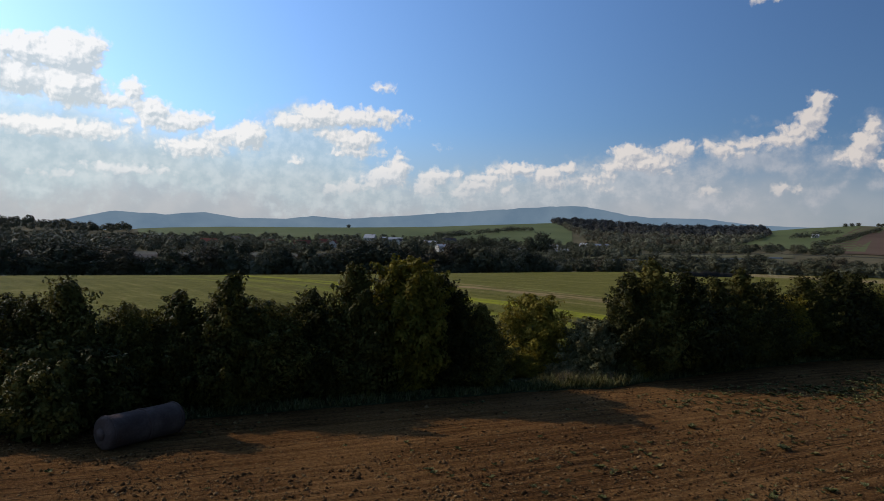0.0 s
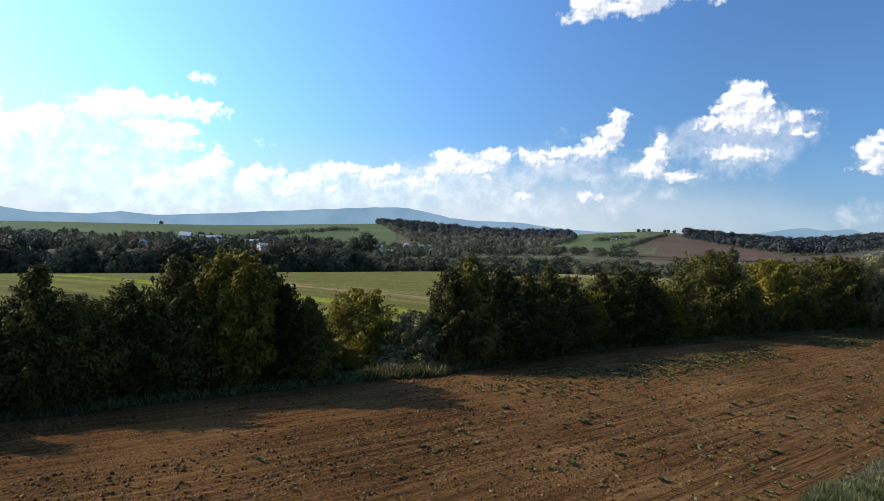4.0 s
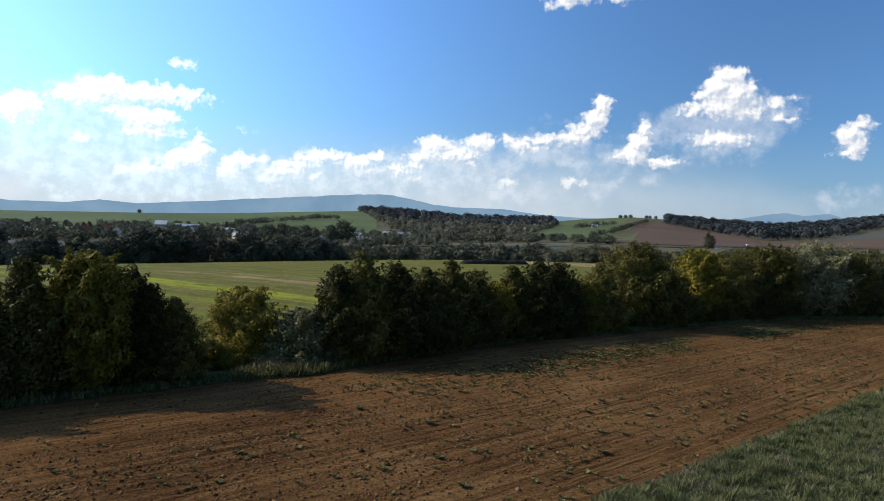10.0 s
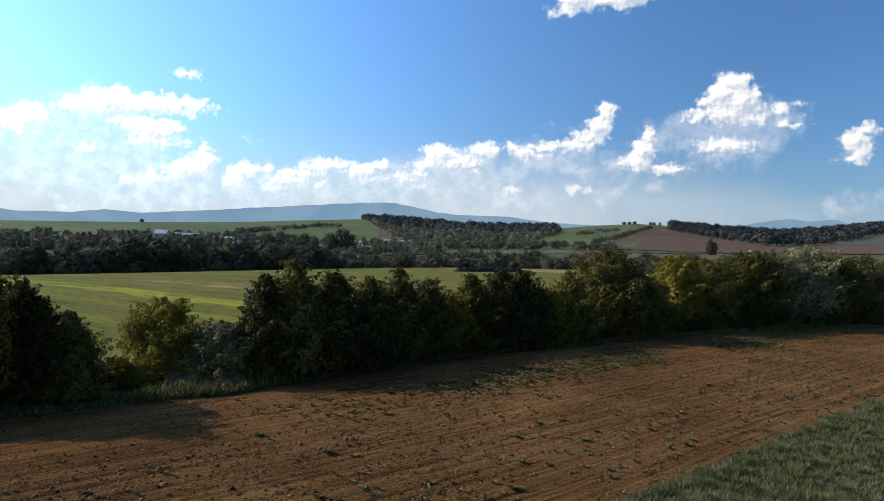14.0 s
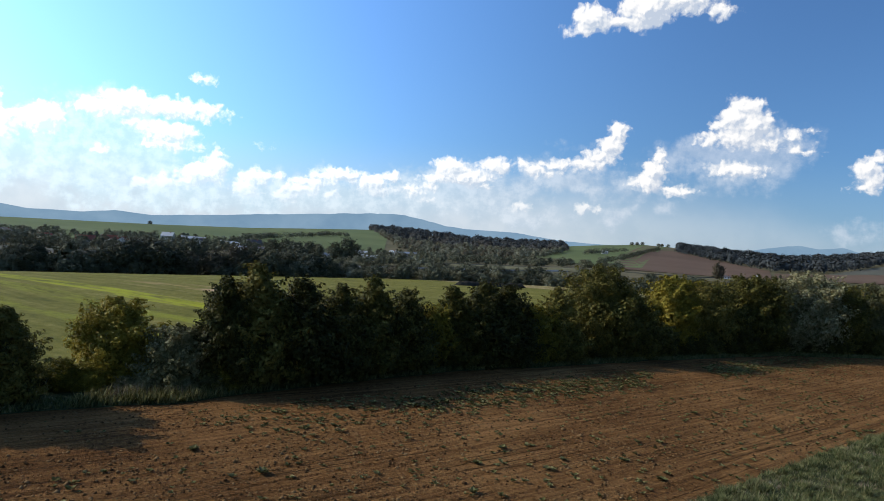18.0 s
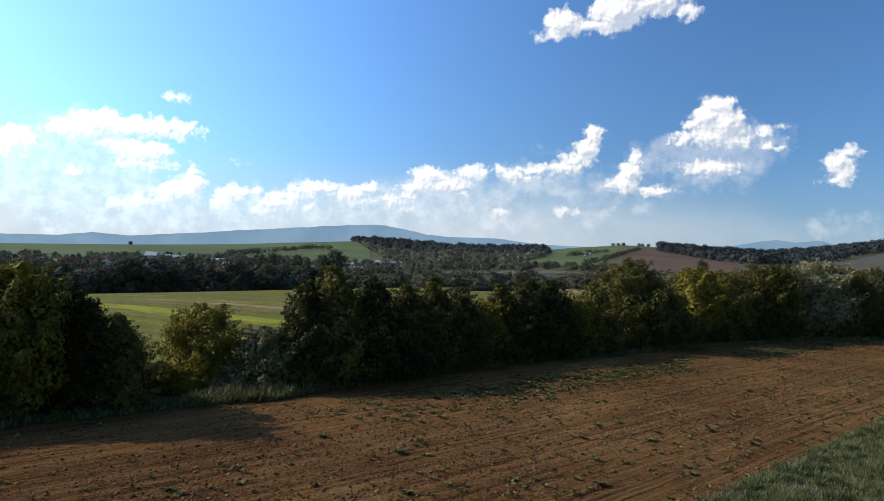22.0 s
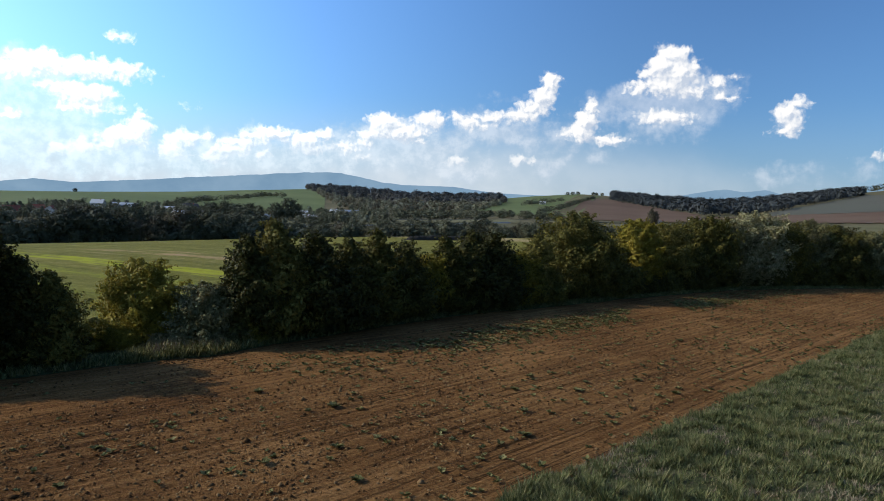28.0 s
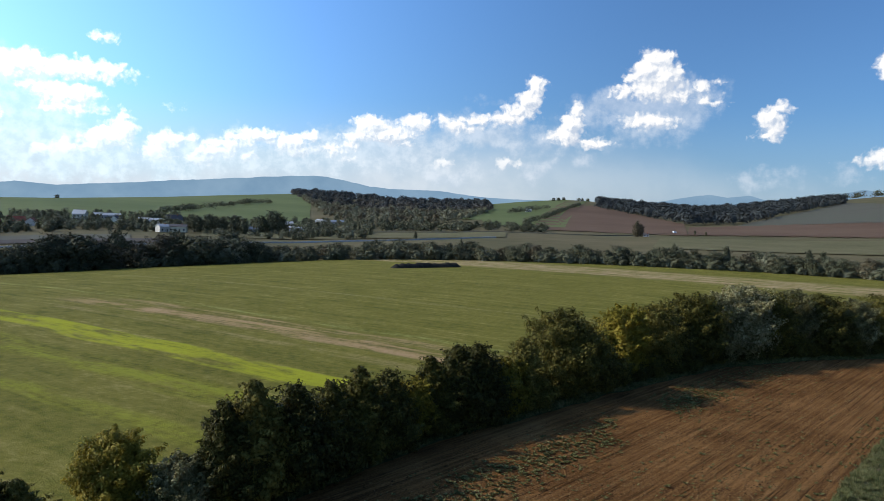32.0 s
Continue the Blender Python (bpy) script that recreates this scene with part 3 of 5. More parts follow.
def tree(name, seed, height, width, shape, mat, leaves, size, label, category="tree", clumps=46, foot=0.06, limbs=7, spires=6, bulk=1.0):
    """One tree: trunk, limbs and a crown of many leaves in clumps."""
    rng = np.random.default_rng(seed)
    top = new(name)
    lean = rng.normal(0, 0.02, 2)
    def axis(z):
        return Vector((lean[0] * z * height + 0.12 * math.sin(z * 5 + seed), lean[1] * z * height + 0.12 * math.cos(z * 4 + seed), z * height))
    girth = 0.018 * height
    path = [axis(k / 6 * 0.85) for k in range(7)]
    path[0].z = -0.1
    v, f = tube(path, [girth * (1.25 if k == 0 else 1) * (1 - 0.13 * k) for k in range(7)])
    part("trunk", mesh_of("trunk", v, f, [M["bark"]]), top)
    groups = []
    for i in range(limbs):
        z = 0.12 + 0.62 * (i + 0.5) / limbs
        w = i * 2.4 + seed
        reach = width * 0.5 * curve_at(SHAPES[shape], z) * 0.75
        a = axis(z)
        tip = a + Vector((math.cos(w) * reach, math.sin(w) * reach, 0.10 * height + 0.3 * reach))
        mid = a.lerp(tip, 0.5) + Vector((0, 0, -0.12 * reach))
        v, f = tube([a, mid, tip], [girth * 0.5, girth * 0.32, girth * 0.1], 5)
        part("limb", mesh_of("limb", v, f, [M["bark"]]), top)
    most = max(k for _, k in SHAPES[shape])
    for i in range(clumps):                       # boughs: round clumps over the crown's outside
        z = foot + (0.95 - foot) * ((i + rng.random()) / clumps) ** 0.9
        w = i * 2.39996 + 0.5 * rng.random()
        share = curve_at(SHAPES[shape], (z - foot) / (1 - foot)) / most
        half = width * 0.5 * share
        s = width * (0.085 + 0.06 * rng.random()) * (0.45 + 0.55 * share) * bulk
        rad = max(0.0, half - s * 0.8) * (0.72 + 0.36 * rng.random())
        a = axis(z)
        q = (a.x + math.cos(w) * rad, a.y + math.sin(w) * rad, max(s * 0.6, min(a.z, height - s * 0.75)))
        groups.append((q, (s * 1.1, s * 1.1, s * (0.75 + 0.3 * rng.random()))))
        if i % 2 == 0:                            # a leafy bough that leaves the clump outwards and up
            for lift, k in ((0.8, 0.62), (1.4, 0.44), (1.95, 0.27)):
                out = s * lift * 1.05
                groups.append(((q[0] + math.cos(w) * out, q[1] + math.sin(w) * out, min(q[2] + s * lift * 0.6, height - 0.05)), (s * k, s * k, s * k)))
    for i in range(spires):                       # upright shoots that make the outline uneven
        w, z = rng.random() * 6.283, 0.55 + 0.4 * rng.random()
        half = width * 0.5 * curve_at(SHAPES[shape], (z - foot) / (1 - foot)) * rng.random()
        a = axis(z)
        s = (0.035 + 0.03 * rng.random()) * width
        for lift, k in ((0.0, 1.2), (1.5, 0.85), (2.8, 0.5), (3.8, 0.28)):
            groups.append(((a.x + math.cos(w) * half, a.y + math.sin(w) * half, min(a.z + lift * s, height - 0.1)), (s * k, s * k, s * 1.1)))
    groups.append((tuple(axis(0.95)), (0.06 * width, 0.06 * width, 0.06 * height)))
    p, o = crown_points(rng, groups, leaves, height)
    sizes = size * (0.6 + 0.8 * rng.random(len(p)))
    m = leaves // 14                              # oversized inner leaves, added to block light and close the crown
    z = foot + (0.85 - foot) * rng.random(m)
    half = width * 0.5 * np.array([curve_at(SHAPES[shape], (k - foot) / (1 - foot)) for k in z]) * 0.62
    w = rng.random(m) * 6.283
    inner = np.stack([np.cos(w) * half, np.sin(w) * half, z * height], axis=1)
    p = np.concatenate([p, inner])
    o = np.concatenate([o, np.stack([np.cos(w), np.sin(w), 0 * w + 0.2], axis=1)])
    sizes = np.concatenate([sizes, np.full(m, size * 3.2)])
    keep = p[:, 2] > 0.05
    part("crown", leaves_mesh("crown", p[keep], o[keep], sizes[keep], mat, rng, wild=0.3 if size < 0.5 else 0.22), top)
    return tagged(top, label, category)


def place(proto, x, y, turn, scale, z=None, wide=1.0):
    """A copy of a plant at its spot."""
    ob = copy_thing(proto, Matrix.Identity(4))
    ob.location = (x, y, land(x, y) if z is None else z)
    ob.rotation_euler = (0, 0, turn)
    ob.scale = (scale * wide, scale * wide, scale)
    return ob


def remove(ob):
    for o in [*ob.children_recursive, ob]:
        bpy.data.objects.remove(o)


# Hedgerow along the ditch: kind, place, height, spread.
alders = [tree("tree", 11 + k, 7.0, 5.4 + 0.5 * k, "alder", M["leaf_dark"] if k != 1 else M["leaf_mid"], 15000, 0.23,
               "dark green alder with ragged pointed top in the hedgerow", clumps=84, spires=16) for k in range(4)]
rounds = [tree("tree", 31 + k, 8.0, 7.2, "round", (M["leaf_mid"], M["leaf_dark"])[k % 2], 20000, 0.25,
               "broad green tree with dense crown in the hedgerow", clumps=96, spires=14) for k in range(3)]
willow = tree("tree", 41, 8.0, 6.4, "round", M["leaf_silver"], 18000, 0.24, "silvery grey willow in the hedgerow", clumps=80, spires=10)
yellow = tree("tree", 43, 6.0, 4.2, "round", M["leaf_yellow"], 13000, 0.21, "yellowing tree in the hedgerow", clumps=60, spires=10)
bush_y = tree("bush", 51, 4.4, 4.4, "shrub", M["leaf_yellow"], 13000, 0.17, "yellow-green leafy bush in the hedgerow gap", "bush", clumps=60, foot=0.02, limbs=5, spires=18)
bush_s = tree("bush", 53, 3.4, 4.4, "shrub", M["leaf_silver"], 10000, 0.18, "low grey-green bush at the field margin", "bush", clumps=50, foot=0.02, limbs=5, spires=14)
bush_d = [tree("bush", 57 + k, 3.0, 3.6, "shrub", M["leaf_dark"], 5200, 0.18, "dark green undergrowth bush in the hedgerow", "bush", clumps=36, foot=0.0, limbs=4, spires=8) for k in range(2)]

PROTO_H = {"a": 7.0, "r": 8.0, "w": 8.0, "y": 6.0, "by": 4.4, "bs": 3.4}
WEST_TREES = [("a", -31, -20.5, 5), ("r", -27.9, -18.6, 5), ("a", -26.1, -17.6, 5.9), ("r", -24.6, -15.6, 4.6), ("a", -22.8, -14.6, 5.2), ("a", -20.6, -13.9, 6.1), ("r", -19.4, -12.3, 4.8),
              ("a", -17.8, -10.4, 5.3), ("a", -15.7, -9.2, 6.6), ("y", -13.3, -7.8, 7.2), ("a", -14.5, -6.8, 6.7), ("a", -11.9, -5.5, 6.1), ("a", -11.1, -5.5, 5.3), ("a", -9.7, -5, 4.6)]
MIDDLE_TREES = [("by", -7.0, 1.7, 4.8), ("bs", -3.2, 1.0, 3.5), ("a", -1.0, 2.0, 6.4), ("a", 0.5, 3.4, 7.3), ("r", 1.3, 4.6, 5.4), ("a", 2.9, 5.4, 6.6), ("a", 5.4, 8.0, 6.2), ("a", 7.4, 9.8, 6.8), ("r", 8.2, 11.6, 4.6), ("a", 9.8, 12.5, 6.0),
                ("y", 11.9, 14.4, 5.0), ("a", 13.8, 16.2, 6.3), ("a", 16.1, 18.0, 6.9), ("a", 18.7, 20.2, 6.7), ("by", 21.6, 21.8, 5.0), ("a", 24.0, 23.6, 6.6)]
EAST_TREES = [("r", 29.4, 28.0, 8.9), ("a", 33.5, 31.0, 7.0), ("y", 39.8, 35.4, 8.7), ("r", 45.5, 39.4, 8.2), ("a", 49.5, 41.0, 7.6), ("r", 53.0, 43.6, 9.3), ("w", 58.5, 46.2, 9.3), ("w", 63.5, 48.0, 10.3),
              ("r", 68.5, 50.0, 9.2), ("w", 73.5, 51.0, 9.6), ("r", 79.0, 51.5, 8.8), ("w", 85.0, 52.0, 8.3), ("r", 91.5, 53.5, 8.8), ("a", 98.0, 54.0, 8.2), ("w", 105.0, 55.0, 9.0), ("r", 113.0, 56.0, 8.6), ("a", 121.0, 57.0, 8.2), ("r", 130.0, 58.0, 8.8)]
rng = np.random.default_rng(5)
count = 0
for kind, x, y, h in WEST_TREES + MIDDLE_TREES + EAST_TREES:
    proto = {"a": alders[count % 4], "r": rounds[count % 3], "w": willow, "y": yellow, "by": bush_y, "bs": bush_s}[kind]
    ob = place(proto, x, y, rng.random() * 6.28, h / PROTO_H[kind], wide=(0.8 if kind == "a" and x < -9 else 1.0 if len(kind) > 1 else 0.9 if kind == "a" and x < 26 else 0.86) + 0.22 * rng.random())
    ob["group"] = "hedgerow trees"
    count += 1
# Undergrowth at the feet of the row.
for i in range(74):
    x = -33 + i * 2.1 + rng.normal(0, 0.4)
    y = hedge_y(x) + 2.0 + rng.random() * 1.6
    if -6.0 < x < -1.5:
        y += 1.5
    s = (0.55 + 0.45 * rng.random()) * (1.0 if x < 20 else 1.25)
    if -9 < x < -0.5:
        continue
    place(bush_d[i % 2], x, y, rng.random() * 6.28, s)
for i in range(16):                               # a second, taller rank behind the western trees
    x = -36 + i * 1.65
    place(bush_d[i % 2], x, hedge_y(x) + 4.4 + rng.random(), i * 1.7, 0.8 + 0.3 * rng.random())
for x, y, k in ((-24.6, -20.6, 1.0), (-25.6, -19.2, 1.2), (-24.0, -18.6, 1.1), (-28.5, -22.0, 0.8), (-27.0, -22.6, 0.5)):
    place(bush_d[0], x, y, x, k)
for x, y, k in ((-7.4, -1.2, 0.34), (-5.6, -0.4, 0.24), (-4.6, -0.2, 0.28), (-2.4, -0.1, 0.22), (-1.2, 0.4, 0.3), (-0.6, 0.9, 0.34), (-8.6, -1.6, 0.4)):
    place(bush_y if k > 0.32 else bush_s, x, y, x * 2, k, wide=1.3)
for ob in alders + rounds + [willow, yellow, bush_y, bush_s] + bush_d:
    remove(ob)

# Belt of trees along the river beyond the meadow.
BELT_LOOK = (("dark green tree in the riverside belt", "round", "leaf_far"), ("slender dark tree in the riverside belt", "alder", "leaf_far"),
             ("pale grey-green willow in the riverside belt", "shrub", "leaf_far_pale"), ("browning tree in the riverside belt", "poplar", "leaf_far_brown"))
belt = []
for k in range(8):
    words, shape, leaf = BELT_LOOK[k % 4]
    belt.append(tree("tree", 70 + k, 11.0, 9.0 + k % 3, shape, M[leaf], 2200, 0.56, words, clumps=30, foot=0.0, limbs=2, spires=4, bulk=1.25))
low_belt = [tree("bush", 90 + k, 5.0, 7.0, "shrub", M[("leaf_far", "leaf_far_pale")[k]], 900, 0.66, ("dark bush in the riverside belt", "pale willow bush in the riverside belt")[k], "bush", clumps=14, foot=0.0, limbs=2, spires=2, bulk=1.4) for k in range(2)]
az, i = -62.0, 0
while az < 54:
    edge = curve_at(FAR_EDGE, az)
    h = 6.0 + 3.6 * rng.random()
    if az < -4:
        h *= 1.12 + 0.5 * rng.random() ** 1.5
    if az > 12:
        h *= 0.95
    x, y = polar(az, edge + 3 + 6 * rng.random() + (8 if i % 3 == 0 else 0))
    odds = [0.24, 0.12, 0.1, 0.06, 0.24, 0.1, 0.09, 0.05] if az < -3 else [0.15, 0.1, 0.25, 0.05, 0.14, 0.07, 0.2, 0.04]
    ob = place(belt[rng.choice(8, p=odds)], x, y, rng.random() * 6.28, h / 11.0, wide=1.15 + 0.4 * rng.random())
    ob["group"] = "riverside belt"
    if i % 3:
        x, y = polar(az + 0.3, edge + 1.0 + 2 * rng.random())
        place(low_belt[rng.random() < (0.3 if az < -3 else 0.6)], x, y, rng.random() * 6.28, 0.6 + 0.5 * rng.random(), wide=1.2)["group"] = "riverside belt"
    az += 0.66 * (0.6 + 0.8 * rng.random())
    i += 1
for az, h in ((-41, 15), (-40, 13), (-38.5, 14), (-33.0, 12), (-9.6, 15), (-9.0, 13.5), (-10.4, 12), (-13.6, 15.5), (-15.5, 13), (-17.2, 10.5), (12.6, 9.5), (29.2, 10.5), (33.0, 10.5), (38.5, 10.5), (39.4, 10)):
    x, y = polar(az, curve_at(FAR_EDGE, az) + 14)
    place(belt[1 if h < 13 else 0], x, y, az, h / 11.0, wide=0.8)["group"] = "riverside belt"


# Woods on the hills: too many trees to count.
def leaf_wood(name, spots, mat, label, seed, per=84):
    """A distant wood: every crown is a dome of coarse leaf sprays, joined."""
    rng2 = np.random.default_rng(seed)
    S = np.array(spots)
    n = len(S)
    v = rng2.normal(0, 1, (n, per, 3))
    v[..., 2] = np.abs(v[..., 2]) * 1.1 - 0.25
    v /= np.linalg.norm(v, axis=2, keepdims=True)
    half, h = S[:, 4] / 2, S[:, 3]
    lump = 0.75 + 0.35 * rng2.random((n, per, 1))
    p = v * lump * np.stack([half, half, h * 0.6], axis=1)[:, None, :] + np.stack([S[:, 0], S[:, 1], S[:, 2] + h * 0.42], axis=1)[:, None, :]
    sizes = np.repeat(h * 0.2, per) * (0.6 + 0.7 * rng2.random(n * per))
    me = leaves_mesh(name, p.reshape(-1, 3), v.reshape(-1, 3), sizes, mat, rng2, slim=0.9, wild=0.07)
    return tagged(new(name, me), label, "woodland", kind="stuff")


def wood_spots(az0, az1, near, far, count, h, seed, ride=None):
    rng = np.random.default_rng(seed)
    spots = []
    for k in range(count):
        a = az0 + (az1 - az0) * rng.random()
        r0, r1 = near(a), far(a)
        if r1 <= r0:
            continue
        r = r0 + (r1 - r0) * rng.random()
        if ride and ride[0][0] < a < ride[-1][0] and -150 < r - curve_at(ride, a) < 30:
            continue
        p = on_land(a, r)
        s = h * (0.55 + 1.0 * rng.random() ** 1.6) * (1.0 + 0.45 * max(0.0, noise.noise((a * 1.3, h, 0.0))))
        spots.append((p.x, p.y, p.z, s, s * (0.8 + 0.4 * rng.random())))
    return spots


AT_EL = {}


def at_el(az, el):
    """Distance at which a sight line from above the field meets the far slope."""
    key = (round(az * 4), round(el * 20))
    if key not in AT_EL:
        az, el, r, far = key[0] / 4, key[1] / 20, 420.0, curve_at(RIDGE_R, az)
        while r < far:
            x, y = polar(az, r)
            if land(x, y) >= EYE_Z + r * math.tan(radians(el)):
                break
            r += 14
        AT_EL[key] = min(r, far)
    return AT_EL[key]


def between(table):
    return lambda a: at_el(a, curve_at(table, a))


GROVE_LOW = [(-1.6, 1.62), (-0.8, 1.35), (0.2, 0.75), (0.9, 0.15), (2, -0.3), (9, -0.35), (12.6, 0.2), (14.5, 0.95)]
GROVE_TOP = [(-2.6, 3), (0, 3), (13.9, 3), (14.6, 1.6)]
GROVE_MID = [(-1.6, 1.62), (0, 1.2), (2, 0.85), (5, 0.6), (9, 0.6), (12.6, 0.7), (14.5, 1.0)]
RIDE = [(3.2, 1930), (5, 1815), (8.1, 1617), (9.4, 1560)]
GROVE_RIM = [(-1.6, 1.7), (0, 1.62), (4, 1.4), (8, 1.1), (11, 0.95), (14.5, 1.15)]
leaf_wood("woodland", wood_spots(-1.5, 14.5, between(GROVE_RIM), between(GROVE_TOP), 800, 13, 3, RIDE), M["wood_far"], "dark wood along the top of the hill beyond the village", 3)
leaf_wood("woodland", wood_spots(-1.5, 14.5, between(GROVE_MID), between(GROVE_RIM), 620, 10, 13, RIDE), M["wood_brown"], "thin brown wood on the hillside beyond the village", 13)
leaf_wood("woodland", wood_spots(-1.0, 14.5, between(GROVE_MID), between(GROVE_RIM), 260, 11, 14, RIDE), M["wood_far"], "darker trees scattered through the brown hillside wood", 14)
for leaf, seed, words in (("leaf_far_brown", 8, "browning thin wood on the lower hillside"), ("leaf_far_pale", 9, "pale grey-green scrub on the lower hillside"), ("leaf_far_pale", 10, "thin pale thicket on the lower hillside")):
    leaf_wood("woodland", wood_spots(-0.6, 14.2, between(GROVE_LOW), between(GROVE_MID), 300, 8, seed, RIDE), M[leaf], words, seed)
RIGHT_LOW = [(22.4, 1.7), (26.4, 1.0), (29.8, 0.42), (33.8, 0.6), (36.4, 1.4), (40, 2.3)]
RIGHT_TOP = [(22.4, 1.95), (23.6, 3), (38, 3), (40.2, 2.45)]
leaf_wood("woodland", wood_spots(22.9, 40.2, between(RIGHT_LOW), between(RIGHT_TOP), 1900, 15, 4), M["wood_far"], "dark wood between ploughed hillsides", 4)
LEFT_LOW = [(-60, -1.1), (-42, -0.8), (-37, -0.75), (-34.5, -0.6)]
LEFT_TOP = [(-60, 3), (-42, 3), (-37.5, 3), (-34.5, -0.5)]
leaf_wood("woodland", wood_spots(-58, -34.5, between(LEFT_LOW), between(LEFT_TOP), 700, 8, 6), M["leaf_far"], "dark wooded rise at the valley edge", 6)

# ---------------------------------------------------------------- fields
# Ploughed strip in front of the hedge: u along the furrows, v across them.
ALONG = Vector((0.786, 0.618))


def edge_y(x):
    """Line where the grass margin begins."""
    return -22.9 + 0.786 * (x - 10) + 0.35 * noise.noise((x * 0.25, 1.0, 0.0)) + 0.2 * noise.noise((x * 0.9, 5.0, 0.0))


def hedge_front(x):
    return hedge_y(x) + 0.5 * noise.noise((x * 0.3, 9.0, 0.0)) + 0.25 * noise.noise((x * 1.1, 4.0, 0.0))


def soil_bump(x, y):
    v = -x * ALONG.y + y * ALONG.x
    u = x * ALONG.x + y * ALONG.y
    k = 0.5 + 0.9 * noise.noise((u * 0.06, v * 0.12, 11.0))
    z = 0.024 * max(0.0, k) * math.sin(v * 10.0 + 0.8 * noise.noise((u * 0.04, v * 0.3, 0)))
    z += 0.035 * noise.noise((u * 0.5, v * 2.2, 3.0)) + 0.03 * noise.noise((x * 2.5, y * 2.5, 1.0)) + 0.022 * noise.noise((x * 6, y * 6, 2.0))
    return z


def strip_sheet(name, xs, lo, hi, n, height, mat, label, category):
    rows = []
    for x in xs:
        a, b = lo(x), hi(x)
        rows.append([(x, a + (b - a) * j / n, height(x, a + (b - a) * j / n)) for j in range(n + 1)])
    return sheet(name, rows, mat, label, category)


def soil_material():
    m = bpy.data.materials.new("tilled brown soil")
    m.use_nodes = True
    tree = m.node_tree
    tree.nodes.clear()
    g = Graph(tree)
    pos = g.node("ShaderNodeTexCoord").outputs["Object"]
    turn = g.node("ShaderNodeVectorRotate", rotation_type="Z_AXIS")
    g.feed(turn.inputs["Vector"], pos)
    turn.inputs["Angle"].default_value = -math.atan2(ALONG.y, ALONG.x)
    flow = turn.outputs[0]
    lines = g.noise(g.vec("MULTIPLY", flow, (0.045, 2.6, 1.0)), 1.0, 4.0, 0.6)
    patch = g.noise(pos, 0.1, 4.0, 0.6)
    grain = g.noise(pos, 6.0, 6.0, 0.72)
    fac = g.math("ADD", g.math("MULTIPLY", lines, 0.34), g.math("ADD", g.math("MULTIPLY", patch, 0.28), g.math("MULTIPLY", grain, 0.38)))
    col = g.ramp(fac, [(0.38, (0.038, 0.0165, 0.0055)), (0.48, (0.12, 0.056, 0.0175)), (0.6, (0.235, 0.122, 0.043))])
    # Furrow shade put into the colour as dark lines; worn only breaks them up.
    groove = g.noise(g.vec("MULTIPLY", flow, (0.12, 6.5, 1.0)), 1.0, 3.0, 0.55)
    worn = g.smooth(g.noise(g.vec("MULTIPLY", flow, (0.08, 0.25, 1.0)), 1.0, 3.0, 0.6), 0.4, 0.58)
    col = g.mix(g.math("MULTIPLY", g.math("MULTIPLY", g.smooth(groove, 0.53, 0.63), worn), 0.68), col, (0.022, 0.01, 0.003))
    crumbs = g.smooth(g.noise(pos, 15.0, 4.0, 0.65), 0.6, 0.7)
    col = g.mix(g.math("MULTIPLY", crumbs, 0.55), col, (0.25, 0.145, 0.06))
    straw = g.smooth(g.noise(pos, 31.0, 3.0, 0.6), 0.65, 0.73)
    col = g.mix(g.math("MULTIPLY", straw, 0.5), col, (0.27, 0.19, 0.09))
    bsdf = g.node("ShaderNodeBsdfPrincipled")
    g.feed(bsdf.inputs["Base Color"], col)
    bsdf.inputs["Roughness"].default_value = 0.95
    bsdf.inputs["Specular IOR Level"].default_value = 0.03
    b = g.node("ShaderNodeBump")
    b.inputs["Distance"].default_value = 0.2
    g.feed(b.inputs["Height"], g.math("ADD", g.math("SUBTRACT", grain, g.math("MULTIPLY", g.math("MULTIPLY", g.smooth(groove, 0.5, 0.63), worn), 0.35)), g.math("MULTIPLY", g.noise(pos, 22.0, 4.0, 0.7), 0.4)))
    g.feed(bsdf.inputs["Normal"], b.outputs[0])
    g.feed(g.node("ShaderNodeOutputMaterial").inputs[0], bsdf.outputs[0])
    return m


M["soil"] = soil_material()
M["turf"] = material("rough grass", [(0.018, 0.023, 0.008), (0.046, 0.05, 0.018), (0.135, 0.105, 0.048)], 1.3, bump=0.1, bump_scale=9.0, fine=0.6)
xs = [-75 + 0.4 * i for i in range(600)]


def across(u, line):
    """Where a furrow-wise station meets a boundary line."""
    lo, hi = -45.0, 25.0
    for k in range(24):
        v = (lo + hi) / 2
        x, y = u * ALONG.x - v * ALONG.y, u * ALONG.y + v * ALONG.x
        if y < line(x):
            lo = v
        else:
            hi = v
    return lo


rows = []
for i in range(330):
    u = -70 + 0.42 * i + (0.02 * (i - 240) ** 2 if i > 240 else 0)
    v0, v1 = across(u, lambda x: edge_y(x) - 0.4), across(u, lambda x: hedge_front(x) + 0.3)
    row = []
    for j in range(231):
        v = v0 + (v1 - v0) * j / 230
        x, y = u * ALONG.x - v * ALONG.y, u * ALONG.y + v * ALONG.x
        row.append((x, y, soil_bump(x, y)))
    rows.append(row)
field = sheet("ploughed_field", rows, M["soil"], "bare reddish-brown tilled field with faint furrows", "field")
verge = strip_sheet("grass_verge", xs, lambda x: hedge_front(x) - 0.1, lambda x: hedge_y(x) + 7.5, 8, lambda x, y: land(x, y) + 0.02 + (0.09 + 0.05 * noise.noise((x, y, 0))) * ease((y - hedge_front(x) + 0.1) / 1.2), M["turf"], "strip of rough grass at the foot of the hedgerow", "verge")
